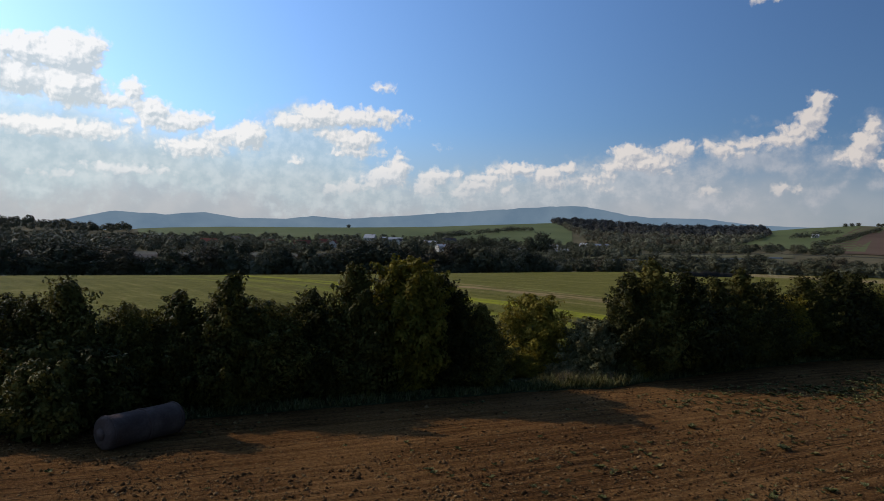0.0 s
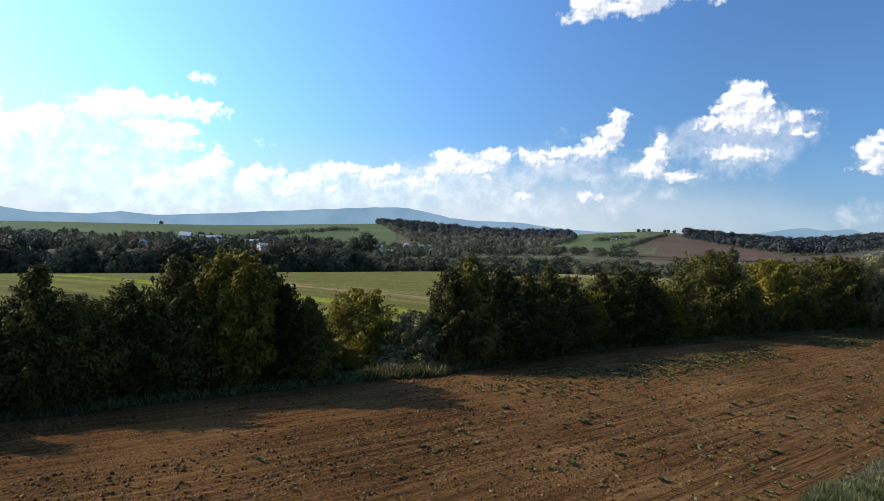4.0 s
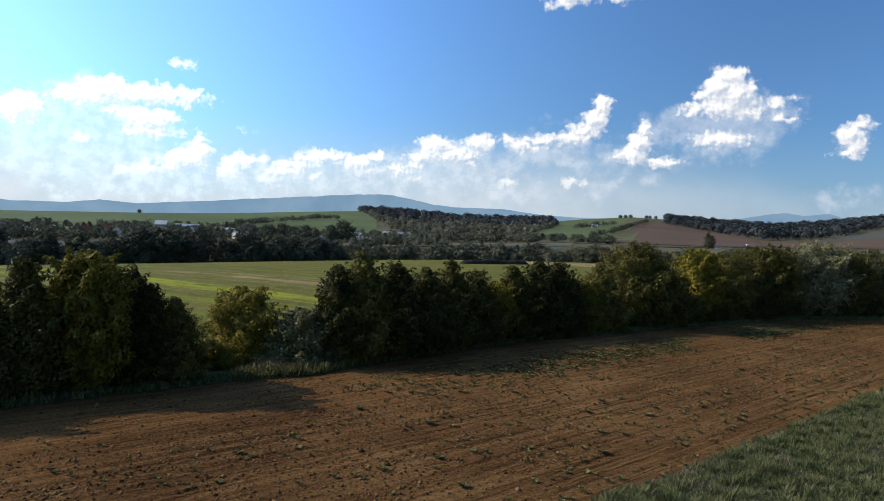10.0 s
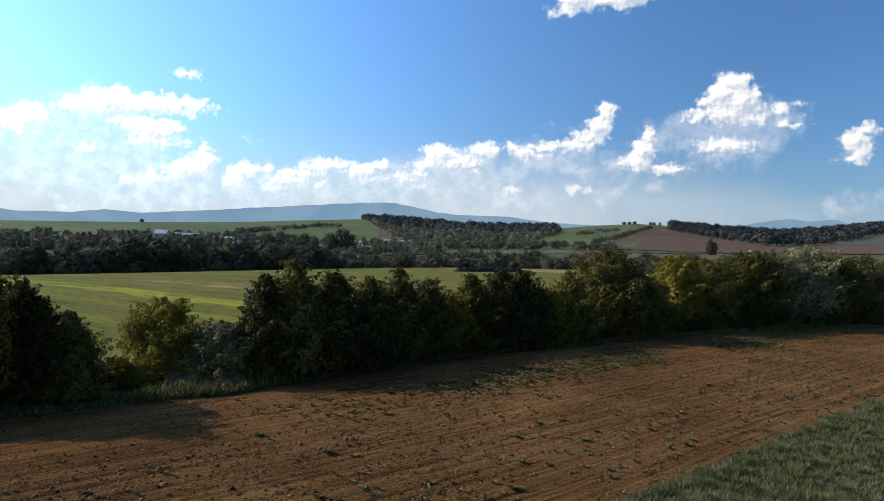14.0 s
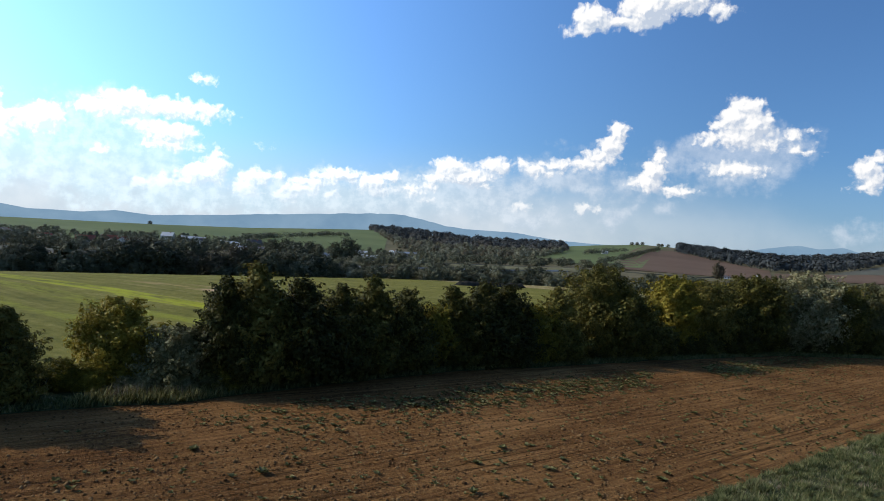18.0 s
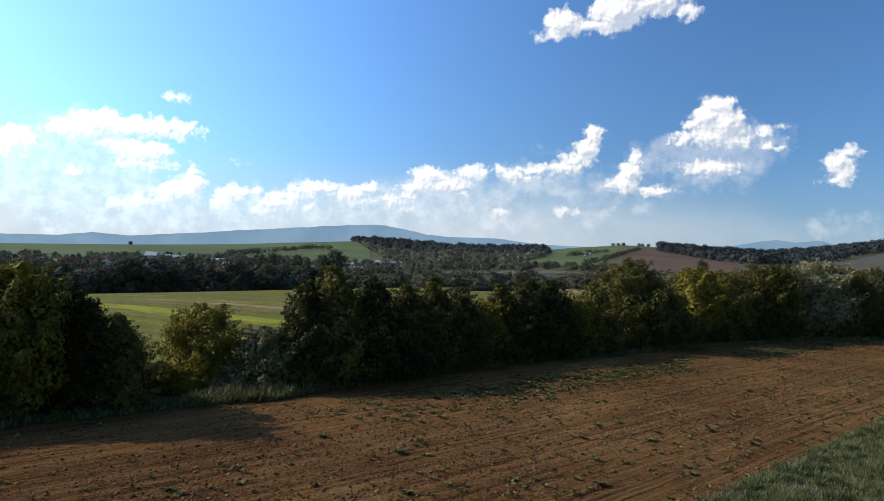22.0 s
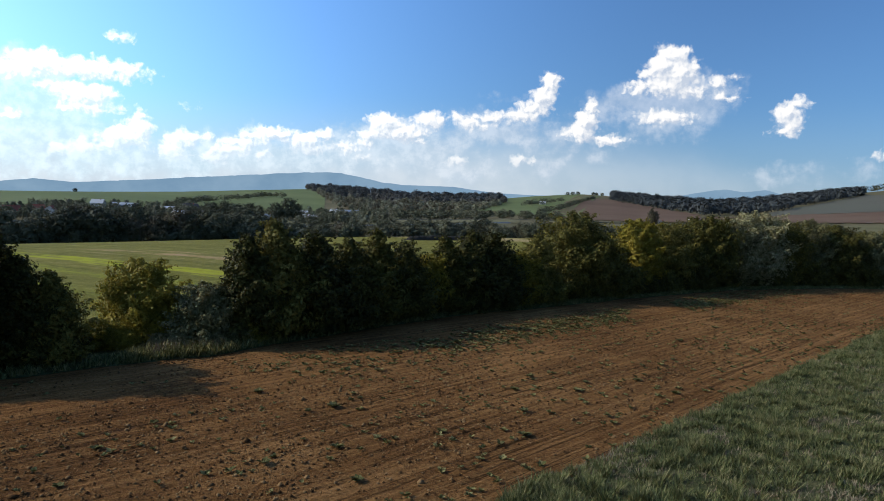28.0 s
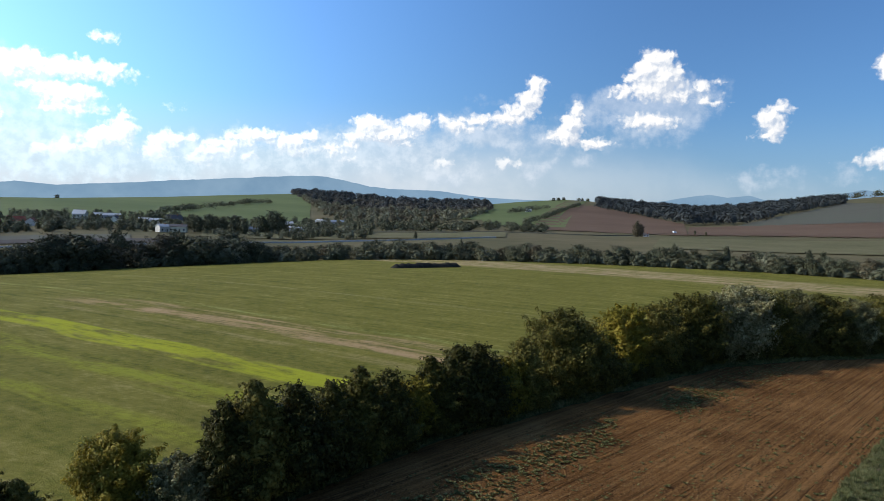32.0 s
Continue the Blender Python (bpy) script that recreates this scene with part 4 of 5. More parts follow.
margin = strip_sheet("grass_margin", xs, lambda x: edge_y(x) - 70, lambda x: edge_y(x), 60, lambda x, y: 0.1 + 0.06 * noise.noise((x * 0.7, y * 0.7, 0)), M["turf"], "rough green grass beside the tilled soil", "grass")


def meadow_material():
    m = bpy.data.materials.new("mown meadow in strips")
    m.use_nodes = True
    tree = m.node_tree
    tree.nodes.clear()
    g = Graph(tree)
    pos = g.node("ShaderNodeTexCoord").outputs["Object"]
    sep = g.node("ShaderNodeSeparateXYZ")
    g.feed(sep.inputs[0], pos)
    w = g.math("MULTIPLY", g.math("ADD", sep.outputs[0], sep.outputs[1]), 0.7071)
    l = g.math("MULTIPLY", g.math("SUBTRACT", sep.outputs[1], sep.outputs[0]), 0.7071)
    bend = g.noise(pos, 0.02, 2.0)
    w2 = g.math("ADD", w, g.math("MULTIPLY", g.math("SUBTRACT", bend, 0.5), 7.0))
    flat = g.node("ShaderNodeCombineXYZ")
    g.feed(flat.inputs[0], g.math("MULTIPLY", w2, 0.4))
    g.feed(flat.inputs[1], g.math("MULTIPLY", l, 0.022))
    streak = g.noise(flat.outputs[0], 1.0, 5.0, 0.68)
    fine = g.noise(pos, 0.9, 6.0, 0.75)
    broad = g.noise(pos, 0.11, 5.0, 0.7)
    fac = g.math("ADD", g.math("MULTIPLY", streak, 0.36), g.math("ADD", g.math("MULTIPLY", fine, 0.4), g.math("MULTIPLY", broad, 0.24)))
    col = g.ramp(fac, [(0.37, (0.05, 0.05, 0.009)), (0.46, (0.088, 0.082, 0.014)), (0.54, (0.125, 0.108, 0.022)), (0.64, (0.21, 0.165, 0.058))])

    def band(lo, hi, soft, colour, amount, ragged=0.5, ends=(260.0, 320.0)):
        nonlocal col
        k = g.math("MULTIPLY", g.smooth(w2, lo - soft, lo + soft), g.smooth(w2, hi + soft, hi - soft))
        torn = g.node("ShaderNodeCombineXYZ")
        g.feed(torn.inputs[0], g.math("MULTIPLY", w2, 0.3))
        g.feed(torn.inputs[1], g.math("MULTIPLY", l, 0.07))
        k = g.math("MULTIPLY", k, g.smooth(g.noise(torn.outputs[0], 1.0, 4.0, 0.65), 0.36, 0.56))
        rag = g.smooth(g.math("ADD", streak, g.math("MULTIPLY", g.math("SUBTRACT", fine, 0.5), 0.6)), 0.5 - ragged, 0.5 + 0.2 * (1 - ragged))
        k = g.math("MULTIPLY", k, g.smooth(g.math("ADD", l, g.math("MULTIPLY", bend, 30.0)), ends[1], ends[0]))
        col = g.mix(g.math("MULTIPLY", g.math("MULTIPLY", k, rag), amount), col, colour)
    band(24.5, 31.0, 0.4, (0.225, 0.225, 0.015), 1.0, 0.4)
    band(14.0, 19.5, 1.0, (0.165, 0.165, 0.016), 0.9, 0.2)
    band(5.0, 8.0, 1.0, (0.165, 0.165, 0.016), 0.9, 0.2)
    band(45.5, 52.0, 0.8, (0.27, 0.172, 0.088), 0.95, 0.3, (105.0, 140.0))
    band(53.0, 56.0, 0.6, (0.27, 0.175, 0.09), 0.85, 0.25, (95.0, 130.0))
    band(39.5, 42.0, 0.8, (0.22, 0.16, 0.07), 0.6, 0.2, (105.0, 140.0))
    band(58.0, 60.0, 0.6, (0.2, 0.2, 0.06), 0.6, 0.1)
    band(95.0, 98.0, 0.8, (0.24, 0.19, 0.09), 0.5, 0.1)
    band(222.0, 262.0, 5.0, (0.3, 0.21, 0.115), 0.95, 0.25)
    bsdf = g.node("ShaderNodeBsdfPrincipled")
    g.feed(bsdf.inputs["Base Color"], col)
    bsdf.inputs["Roughness"].default_value = 0.9
    bsdf.inputs["Specular IOR Level"].default_value = 0.03
    b = g.node("ShaderNodeBump")
    b.inputs["Distance"].default_value = 0.12
    g.feed(b.inputs["Height"], g.noise(pos, 4.0, 5.0, 0.7))
    g.feed(bsdf.inputs["Normal"], b.outputs[0])
    g.feed(g.node("ShaderNodeOutputMaterial").inputs[0], bsdf.outputs[0])
    return m


M["meadow"] = meadow_material()
rows = []
for i in range(230):
    x = -260 + 2.4 * i
    y0 = hedge_y(x) + 7.2
    row = []
    for j in range(61):
        k = (j / 60) ** 1.5
        y = y0 + 420 * k
        row.append((x, y, land(x, y) + 0.05))
    rows.append(row)
# the far edge follows the tree belt
for row in rows:
    for j, (x, y, z) in enumerate(row):
        dx, dy = x - HUB[0], y - HUB[1]
        r, az = math.hypot(dx, dy), math.degrees(math.atan2(dx, dy))
        lim = curve_at(FAR_EDGE, az) + 6
        if r > lim:
            x2, y2 = HUB[0] + dx * lim / r, HUB[1] + dy * lim / r
            row[j] = (x2, y2, land(x2, y2) - 0.02)
sheet("meadow", rows, M["meadow"], "mown green meadow with yellow and sandy strips", "meadow")

# Fields on the far slopes.
draped("far_field", (spread(-34, 0, 60, lambda a: curve_at(FOOT_R, a) + 60), spread(-34, 0, 60, lambda a: curve_at(RIDGE_R, a))), 30, M["hill_green"], "wide green crop field on the far ridge")
draped("far_field", (spread(12.2, 20.6, 30, lambda a: at_el(a, 0.25 if a < 14 else -0.1)), spread(14.4, 22.6, 30, lambda a: curve_at(RIDGE_R, a))), 20, M["hill_green"], "green field on the hillside beside the wood")
draped("far_field", (spread(18.0, 30.0, 40, lambda a: at_el(a, -0.35)), spread(21.4, 29.6, 40, lambda a: curve_at(RIDGE_R, a) if a < 22.5 else at_el(a, curve_at(RIGHT_LOW, a) + 0.1))), 20, M["hill_brown"], "reddish-brown ploughed hillside")
draped("far_field", (spread(30.0, 58, 50, lambda a: at_el(a, -0.3 + 0.03 * (a - 30))), spread(30.0, 58, 50, lambda a: at_el(a, 0.3 + 0.068 * (a - 30)))), 12, M["hill_brown"], "brown ploughed slope below the stubble")
draped("far_field", (spread(33.4, 58, 50, lambda a: at_el(a, 0.5 + 0.066 * (a - 33))), spread(36.4, 58, 50, lambda a: at_el(a, 1.4 + 0.26 * min(4.0, a - 36.4)))), 12, M["hill_tan"], "pale stubble field on the slope", up=0.5)


# ---------------------------------------------------------------- village and valley
M["plaster"] = material("white plaster", [(0.36, 0.335, 0.29), (0.48, 0.45, 0.39)], 0.5, 0.9)
M["cream"] = material("cream plaster", [(0.45, 0.38, 0.26), (0.55, 0.48, 0.35)], 0.5, 0.9)
M["grey_wall"] = material("grey render", [(0.22, 0.23, 0.25), (0.3, 0.31, 0.33)], 0.5, 0.9)
M["tiles_red"] = material("red clay tiles", [(0.16, 0.05, 0.032), (0.24, 0.085, 0.055)], 1.5, 0.8)
M["tiles_dark"] = material("dark roofing", [(0.055, 0.05, 0.05), (0.09, 0.082, 0.08)], 1.5, 0.8)
M["tiles_grey"] = material("pale metal roofing", [(0.3, 0.31, 0.32), (0.34, 0.335, 0.32)], 1.0, 0.9)
M["tiles_blue"] = material("blue roofing", [(0.13, 0.15, 0.18), (0.17, 0.19, 0.22)], 1.0, 0.9)
M["window"] = material("dark window glass", [(0.02, 0.024, 0.03), (0.035, 0.04, 0.05)], 1.0, 0.12)
M["asphalt"] = material("worn asphalt", [(0.1, 0.09, 0.075), (0.14, 0.125, 0.1)], 0.2, 0.9)
M["concrete"] = material("weathered concrete", [(0.26, 0.255, 0.24), (0.36, 0.35, 0.33)], 0.4, 0.9)
M["wood_pole"] = material("weathered pole wood", [(0.06, 0.05, 0.042), (0.1, 0.085, 0.07)], 2.0, 0.9)
M["metal"] = material("galvanised metal", [(0.3, 0.31, 0.32), (0.4, 0.41, 0.42)], 2.0, 0.45)
M["rust"] = material("rusty painted steel", [(0.045, 0.026, 0.019), (0.075, 0.05, 0.04), (0.115, 0.083, 0.068)], 1.2, 0.5, bump=0.006, bump_scale=18)
M["compost"] = material("black compost", [(0.012, 0.011, 0.009), (0.022, 0.02, 0.016), (0.04, 0.034, 0.024)], 0.5, 0.95, bump=0.1, bump_scale=3)
M["car_white"] = material("white car paint", [(0.7, 0.7, 0.7), (0.78, 0.78, 0.78)], 1.0, 0.3)
M["rubber"] = material("tyre rubber", [(0.015, 0.015, 0.015), (0.025, 0.025, 0.025)], 5.0, 0.8)


def box(lo, hi, mat, name, bevel=0.0):
    bm = bmesh.new()
    bmesh.ops.create_cube(bm, size=1.0)
    for v in bm.verts:
        v.co = Vector([(a + b) / 2 + c * (b - a) for a, b, c in zip(lo, hi, v.co)])
    if bevel:
        bmesh.ops.bevel(bm, geom=bm.edges[:], offset=bevel, segments=2, affect="EDGES")
    me = bpy.data.meshes.new(name)
    bm.to_mesh(me)
    bm.free()
    me.materials.append(mat)
    return me


def house(az, r, turn, w, d, h, rise, wall, roof, label, chimney=True, storeys=1, category="house"):
    """A pitched house: walls with gables, a roof with eaves, chimney, door and windows."""
    top = new("house")
    p = on_land(az, r, -0.3)
    a, b = w / 2, d / 2
    v = [(-a, -b, 0), (a, -b, 0), (a, b, 0), (-a, b, 0), (-a, -b, h), (a, -b, h), (a, b, h), (-a, b, h), (-a, 0, h + rise), (a, 0, h + rise)]
    part("wall", mesh_of("wall", v, [(0, 1, 5, 4), (1, 2, 6, 9, 5), (2, 3, 7, 6), (3, 0, 4, 8, 7)], [M[wall]], False), top)
    e, t = 0.5, 0.22
    s = rise / b
    rv = []
    for up in (0.02, t):
        rv += [(-a - e, -b - e, h - e * s + up), (a + e, -b - e, h - e * s + up), (a + e, 0, h + rise + up), (-a - e, 0, h + rise + up), (-a - e, b + e, h - e * s + up), (a + e, b + e, h - e * s + up)]
    rf = [(6, 7, 8, 9), (9, 8, 11, 10), (0, 3, 2, 1), (3, 4, 5, 2), (0, 1, 7, 6), (4, 10, 11, 5), (0, 6, 9, 3), (3, 9, 10, 4), (1, 2, 8, 7), (2, 5, 11, 8)]
    ro = part("roof", mesh_of("roof", rv, rf, [M[roof]], False), top)
    if chimney:
        part("chimney", box((a * 0.4, -0.9, h + rise * 0.5), (a * 0.4 + 0.6, -0.3, h + rise + 0.9), M["tiles_red"], "chimney", 0.03), ro)
    n = max(2, int(w / 3.2))
    for k in range(storeys):
        for i in range(n):
            x = -a + w * (i + 0.5) / n
            z = 0.3 + k * 2.8
            if k == 0 and i == n // 2:
                part("door", box((x - 0.5, -b - 0.06, 0.3), (x + 0.5, -b + 0.06, 2.35), M["wood_pole"], "door", 0.02), top)
                continue
            wi = part("window", box((x - 0.65, -b - 0.05, z + 0.9), (x + 0.65, -b + 0.05, z + 2.2), M["window"], "window", 0.02), top)
            part("sill", box((x - 0.75, -b - 0.16, z + 0.8), (x + 0.75, -b + 0.02, z + 0.88), M["concrete"], "sill"), wi)
    top.location = p
    top.rotation_euler = (0, 0, radians(turn - az))
    return tagged(top, label, category, "village houses" if category == "house" else "")


HOUSES_WEST = [(-20.46, 736, 10, 14, 9, 3.4, 3.6, "cream", "tiles_red", 1), (-19.46, 707, 70, 9, 8, 4.0, 2.8, "plaster", "tiles_red", 1), (-16.51, 804, -20, 12, 10, 6.4, 3.8, "plaster", "tiles_grey", 2),
               (-14.75, 834, 4, 26, 9, 4.0, 2.4, "grey_wall", "tiles_grey", 1), (-14.15, 755, 60, 9, 8, 4.5, 2.6, "plaster", "tiles_dark", 1), (-11.63, 728, 3, 25, 8, 4.6, 1.6, "plaster", "tiles_grey", 1),
               (-10.13, 743, 15, 15, 12, 3.4, 5.4, "cream", "tiles_dark", 1), (-9.72, 594, -10, 13, 8, 4.4, 1.6, "cream", "tiles_dark", 1), (-10.84, 592, 30, 8, 7, 4.4, 1.8, "plaster", "tiles_grey", 1)]
HOUSES_MID = [(-4.30, 647, 20, 9, 7, 2.8, 2.2, "plaster", "tiles_blue", 1), (-1.74, 802, 5, 14, 7, 3.8, 2.2, "plaster", "tiles_grey", 1), (0.84, 850, -30, 8, 8, 4.8, 2.2, "plaster", "tiles_grey", 1),
              (2.04, 860, 5, 25, 9, 4.0, 1.8, "grey_wall", "tiles_blue", 1), (-1.17, 706, 2, 20, 8, 3.8, 1.6, "grey_wall", "tiles_grey", 1), (26.93, 748, 0, 5, 4, 2.4, 1.2, "grey_wall", "tiles_dark", 1)]
HOUSES_FAR_WEST = [(-36.4, 700, 20, 11, 9, 3.4, 3.2, "plaster", "tiles_red", 1), (-33.6, 760, -15, 12, 9, 3.4, 3.4, "cream", "tiles_red", 1), (-31.5, 740, 40, 10, 9, 3.6, 3.2, "plaster", "tiles_red", 1), (-29.1, 690, 10, 14, 9, 4.6, 2.6, "cream", "tiles_red", 1),
                   (-27.0, 780, -30, 10, 8, 3.2, 3.4, "plaster", "tiles_dark", 1), (-24.6, 720, 25, 11, 9, 3.2, 3.2, "plaster", "tiles_red", 1), (-22.0, 688, 5, 15, 9, 3.4, 4.4, "cream", "tiles_red", 1), (-17.8, 690, 45, 10, 8, 3.4, 3.2, "plaster", "tiles_red", 1)]
COLOUR = {"plaster": "white", "cream": "cream", "grey_wall": "grey", "tiles_red": "red-tiled", "tiles_dark": "dark", "tiles_grey": "pale grey", "tiles_blue": "blue-grey"}
for az, r, turn, w, d, h, rise, wall, roof, st in HOUSES_WEST + HOUSES_MID + HOUSES_FAR_WEST:
    size = "long low" if w > 18 else ("small" if w < 8 else "village")
    house(az, r, turn, w, d, h, rise, wall, roof, "%s %s house with %s roof in the valley" % (size, COLOUR[wall], COLOUR[roof]), chimney=w < 18, storeys=st)
house(17.57, 1500, 10, 12, 8, 4, 3, "plaster", "tiles_grey", "white hut among scrub on the green hillside", False)

def joined(name, items, label, category):
    """Many far trees of the given models in one mesh, past counting."""
    V, F, mats, slots = [], [], [], []
    at = 0
    for proto, x, y, turn, scale, wide in items:
        me = next(c for c in proto.children if c.name.startswith("crown")).data
        v = np.empty(len(me.vertices) * 3)
        me.vertices.foreach_get("co", v)
        v = v.reshape(-1, 3) * np.array([scale * wide, scale * wide, scale])
        c, s = math.cos(turn), math.sin(turn)
        V.append(np.column_stack([v[:, 0] * c - v[:, 1] * s + x, v[:, 0] * s + v[:, 1] * c + y, v[:, 2] + land(x, y)]))
        f = np.empty(len(me.loops), int)
        me.loops.foreach_get("vertex_index", f)
        F.append(f + at)
        at += len(v)
        m = me.materials[0]
        if m not in mats:
            mats.append(m)
        slots.append(np.full(len(f) // 3, mats.index(m)))
    V, F, slots = np.concatenate(V), np.concatenate(F), np.concatenate(slots)
    me = bpy.data.meshes.new(name)
    me.vertices.add(len(V))
    me.vertices.foreach_set("co", V.ravel())
    me.loops.add(len(F))
    me.loops.foreach_set("vertex_index", F)
    me.polygons.add(len(F) // 3)
    me.polygons.foreach_set("loop_start", np.arange(len(F) // 3) * 3)
    for m in mats:
        me.materials.append(m)
    me.polygons.foreach_set("material_index", slots)
    me.update()
    me.validate()
    return tagged(new(name, me), label, category, kind="stuff")


# Valley trees between the houses, and the rounded group beside them.
small = [tree("tree", 120 + k, 11.0, 10.0, ("round", "alder", "shrub")[k], M[("leaf_far", "leaf_far", "leaf_far_pale")[k]], 260, 1.4, "garden tree", clumps=14, foot=0.0, limbs=1, spires=1, bulk=1.5) for k in range(3)]
items = []
for k in range(1000):
    az = -45 + 50 * rng.random()
    r = 545 + 360 * rng.random()
    if -21.5 < az < -8 and r < 600:
        r += 90
    if any(abs(az - q[0]) < 0.3 and q[1] - 70 < r < q[1] + 9 for q in HOUSES_WEST + HOUSES_MID):
        continue
    x, y = polar(az, r)
    h = (4.0 if -9.4 < az < -1.5 and r < 680 else 5.0) + (2.0 if -9.4 < az < -1.5 else 4.5) * rng.random() ** 1.3
    items.append((small[rng.choice(3, p=[0.5, 0.22, 0.28])], x, y, rng.random() * 6.28, h / 11.0, 1.2))
joined("village_trees", items, "dark garden trees crowding round the village", "trees")
for az, r, h in ((-8.34, 599, 11), (-7.52, 604, 12.5), (-6.48, 602, 11), (-5.64, 612, 12), (-4.9, 606, 10.5), (-3.64, 640, 13), (-2.68, 640, 17), (-8.8, 650, 10), (-7.0, 620, 11), (-2.0, 660, 13)):
    x, y = polar(az, r)
    place(belt[0 if h < 12 else 4], x, y, az * 3, 1.2 * h / 11.0, wide=0.95)["group"] = "village trees"
items = []
for k in range(110):                               # olive scrub below the wood
    az = 3.5 + 15.5 * rng.random()
    x, y = polar(az, 725 + 150 * rng.random())
    items.append((small[rng.choice([0, 2, 2, 1])], x, y, rng.random() * 6.28, (5.0 + 4 * rng.random()) / 11.0, 1.5))
joined("valley_scrub", items, "olive scrub and low trees below the wooded hill", "scrub")
for az, r, h, k in ((26.21, 751, 16, 3), (26.5, 753, 13, 7), (0.4, 560, 7, 1), (2.6, 565, 6.5, 1), (4.6, 575, 6, 3), (8.7, 560, 6, 1), (30.5, 800, 5, 0), (31.3, 790, 4, 0)):
    x, y = polar(az, r)
    place(belt[k], x, y, az, h / 11.0, wide=0.7)
lone = place(belt[0], *polar(-18.12, 1416), 0.4, 0.62, wide=1.5)
tagged(lone, "lone round tree on the green ridge", "tree")
for az, r in ((19.5, 2540), (19.9, 2560), (20.3, 2600), (21.5, 2700), (21.75, 2720), (22.2, 2750)):
    x, y = polar(az, r)
    tagged(place(belt[4], x, y, az, 1.0, wide=1.6), "dark tree on the hilltop skyline", "tree")
for ob in belt + low_belt + small:
    remove(ob)


def hedge_line(knots, n, h, seed, label, leaf="leaf_far", jitter=4.0):
    rng2 = np.random.default_rng(seed)
    spots = []
    for i in range(n):
        k = rng2.random() * (len(knots) - 1)
        j = int(k)
        a = knots[j][0] + (knots[j + 1][0] - knots[j][0]) * (k - j)
        r = knots[j][1] + (knots[j + 1][1] - knots[j][1]) * (k - j)
        p = on_land(a, r + rng2.normal(0, jitter))
        s = h * (0.6 + 0.7 * rng2.random())
        spots.append((p.x, p.y, p.z, s, s * 1.25))
    ob = leaf_wood("hedge", spots, M[leaf], label, seed, 40)
    ob["category"] = "hedge"


hedge_line([(17.46, 923), (18.89, 1172), (19.96, 1436), (21.04, 1787), (21.6, 2000)], 150, 9, 21, "dark hedge climbing between green and brown fields", jitter=10)
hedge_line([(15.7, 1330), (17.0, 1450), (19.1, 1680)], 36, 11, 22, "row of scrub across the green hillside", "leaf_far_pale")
hedge_line([(-11.2, 960), (-8.96, 1111), (-6.51, 1283), (-4.85, 1463), (-3.13, 1493)], 120, 9, 23, "dark hedge along the slope above the village", jitter=12)
hedge_line([(-43, 620), (-38, 640), (-34, 640), (-30, 640)], 160, 9, 24, "dark tree row before the village", jitter=25)
hedge_line([(22.9, 2900), (27, 2960), (30.3, 2980)], 90, 16, 25, "dark far wood on the skyline", jitter=60)
hedge_line([(38.4, 2950), (41, 2980), (46, 2990)], 80, 20, 26, "dark wood on the far ridge", jitter=40)
hedge_line([(4, 690), (8, 700), (14, 712), (20, 735)], 60, 2.2, 27, "browning scrub along the track", "leaf_far_brown", 3)


def ribbon(name, knots, width, up, mat, label, category, skirt=1.6):
    pts = []
    for (a0, r0), (a1, r1) in zip(knots, knots[1:]):
        for k in range(12):
            pts.append((a0 + (a1 - a0) * k / 12, r0 + (r1 - r0) * k / 12))
    left, right, foot_l, foot_r = [], [], [], []
    for a, r in pts:
        near, far = on_land(a, r - width / 2), on_land(a, r + width / 2)
        z = max(near.z, far.z) + up
        left.append((near.x, near.y, z))
        right.append((far.x, far.y, z))
        p, q = on_land(a, r - width / 2 - up * skirt - 0.05), on_land(a, r + width / 2 + up * skirt + 0.05)
        foot_l.append((p.x, p.y, p.z - 0.5))
        foot_r.append((q.x, q.y, q.z - 0.5))
    return sheet(name, [foot_l, left, right, foot_r], mat, label, category)


ROAD = [(-46, 400), (-34.5, 415), (-27.7, 418), (-21.2, 440), (-11, 456), (-8.2, 470), (-1, 505), (7, 533), (16, 600)]
ribbon("road", ROAD, 5.0, 0.3, M["asphalt"], "raised valley road with pale verge", "road")
ribbon("road_edge", [(a, r - 3.4) for a, r in ROAD], 0.5, 0.55, M["concrete"], "pale concrete parapet along the valley road", "parapet", skirt=0.0)
ribbon("track", [(0.63, 665), (4.2, 690), (9.7, 700), (14.2, 712), (21.5, 738), (25.7, 790), (29.1, 850)], 5.0, 0.3, M["hill_tan"], "pale farm track across the valley", "track")
M["strip_olive"] = material("olive pasture strip", [(0.065, 0.06, 0.027), (0.092, 0.082, 0.039), (0.12, 0.1, 0.052)], 0.03, fine=0.5)
M["strip_dark"] = material("dark ploughed strip", [(0.045, 0.036, 0.03), (0.06, 0.05, 0.042)], 0.05, fine=0.4)
draped("valley_field", (spread(-45, -8.6, 40, lambda a: 466 if a > -22 else 450), spread(-45, -8.6, 40, lambda a: 505)), 4, M["strip_dark"], "dark ploughed strip in the valley", up=0.1)
draped("valley_field", (spread(-45, -13, 40, lambda a: 506), spread(-45, -13, 40, lambda a: 552)), 4, M["hill_tan"], "tan stubble strip in the valley", up=0.1)
draped("valley_field", (spread(27.5, 46, 40, lambda a: 505), spread(28.0, 46, 40, lambda a: 690)), 6, M["strip_olive"], "olive strip field below the brown slope", up=0.1)
draped("valley_field", (spread(-8, 16, 40, lambda a: 545 + 3 * max(0, a)), spread(-8, 16, 40, lambda a: 640 + 4 * max(0, a))), 6, M["strip_olive"], "pale meadow strip in the valley", up=0.12)
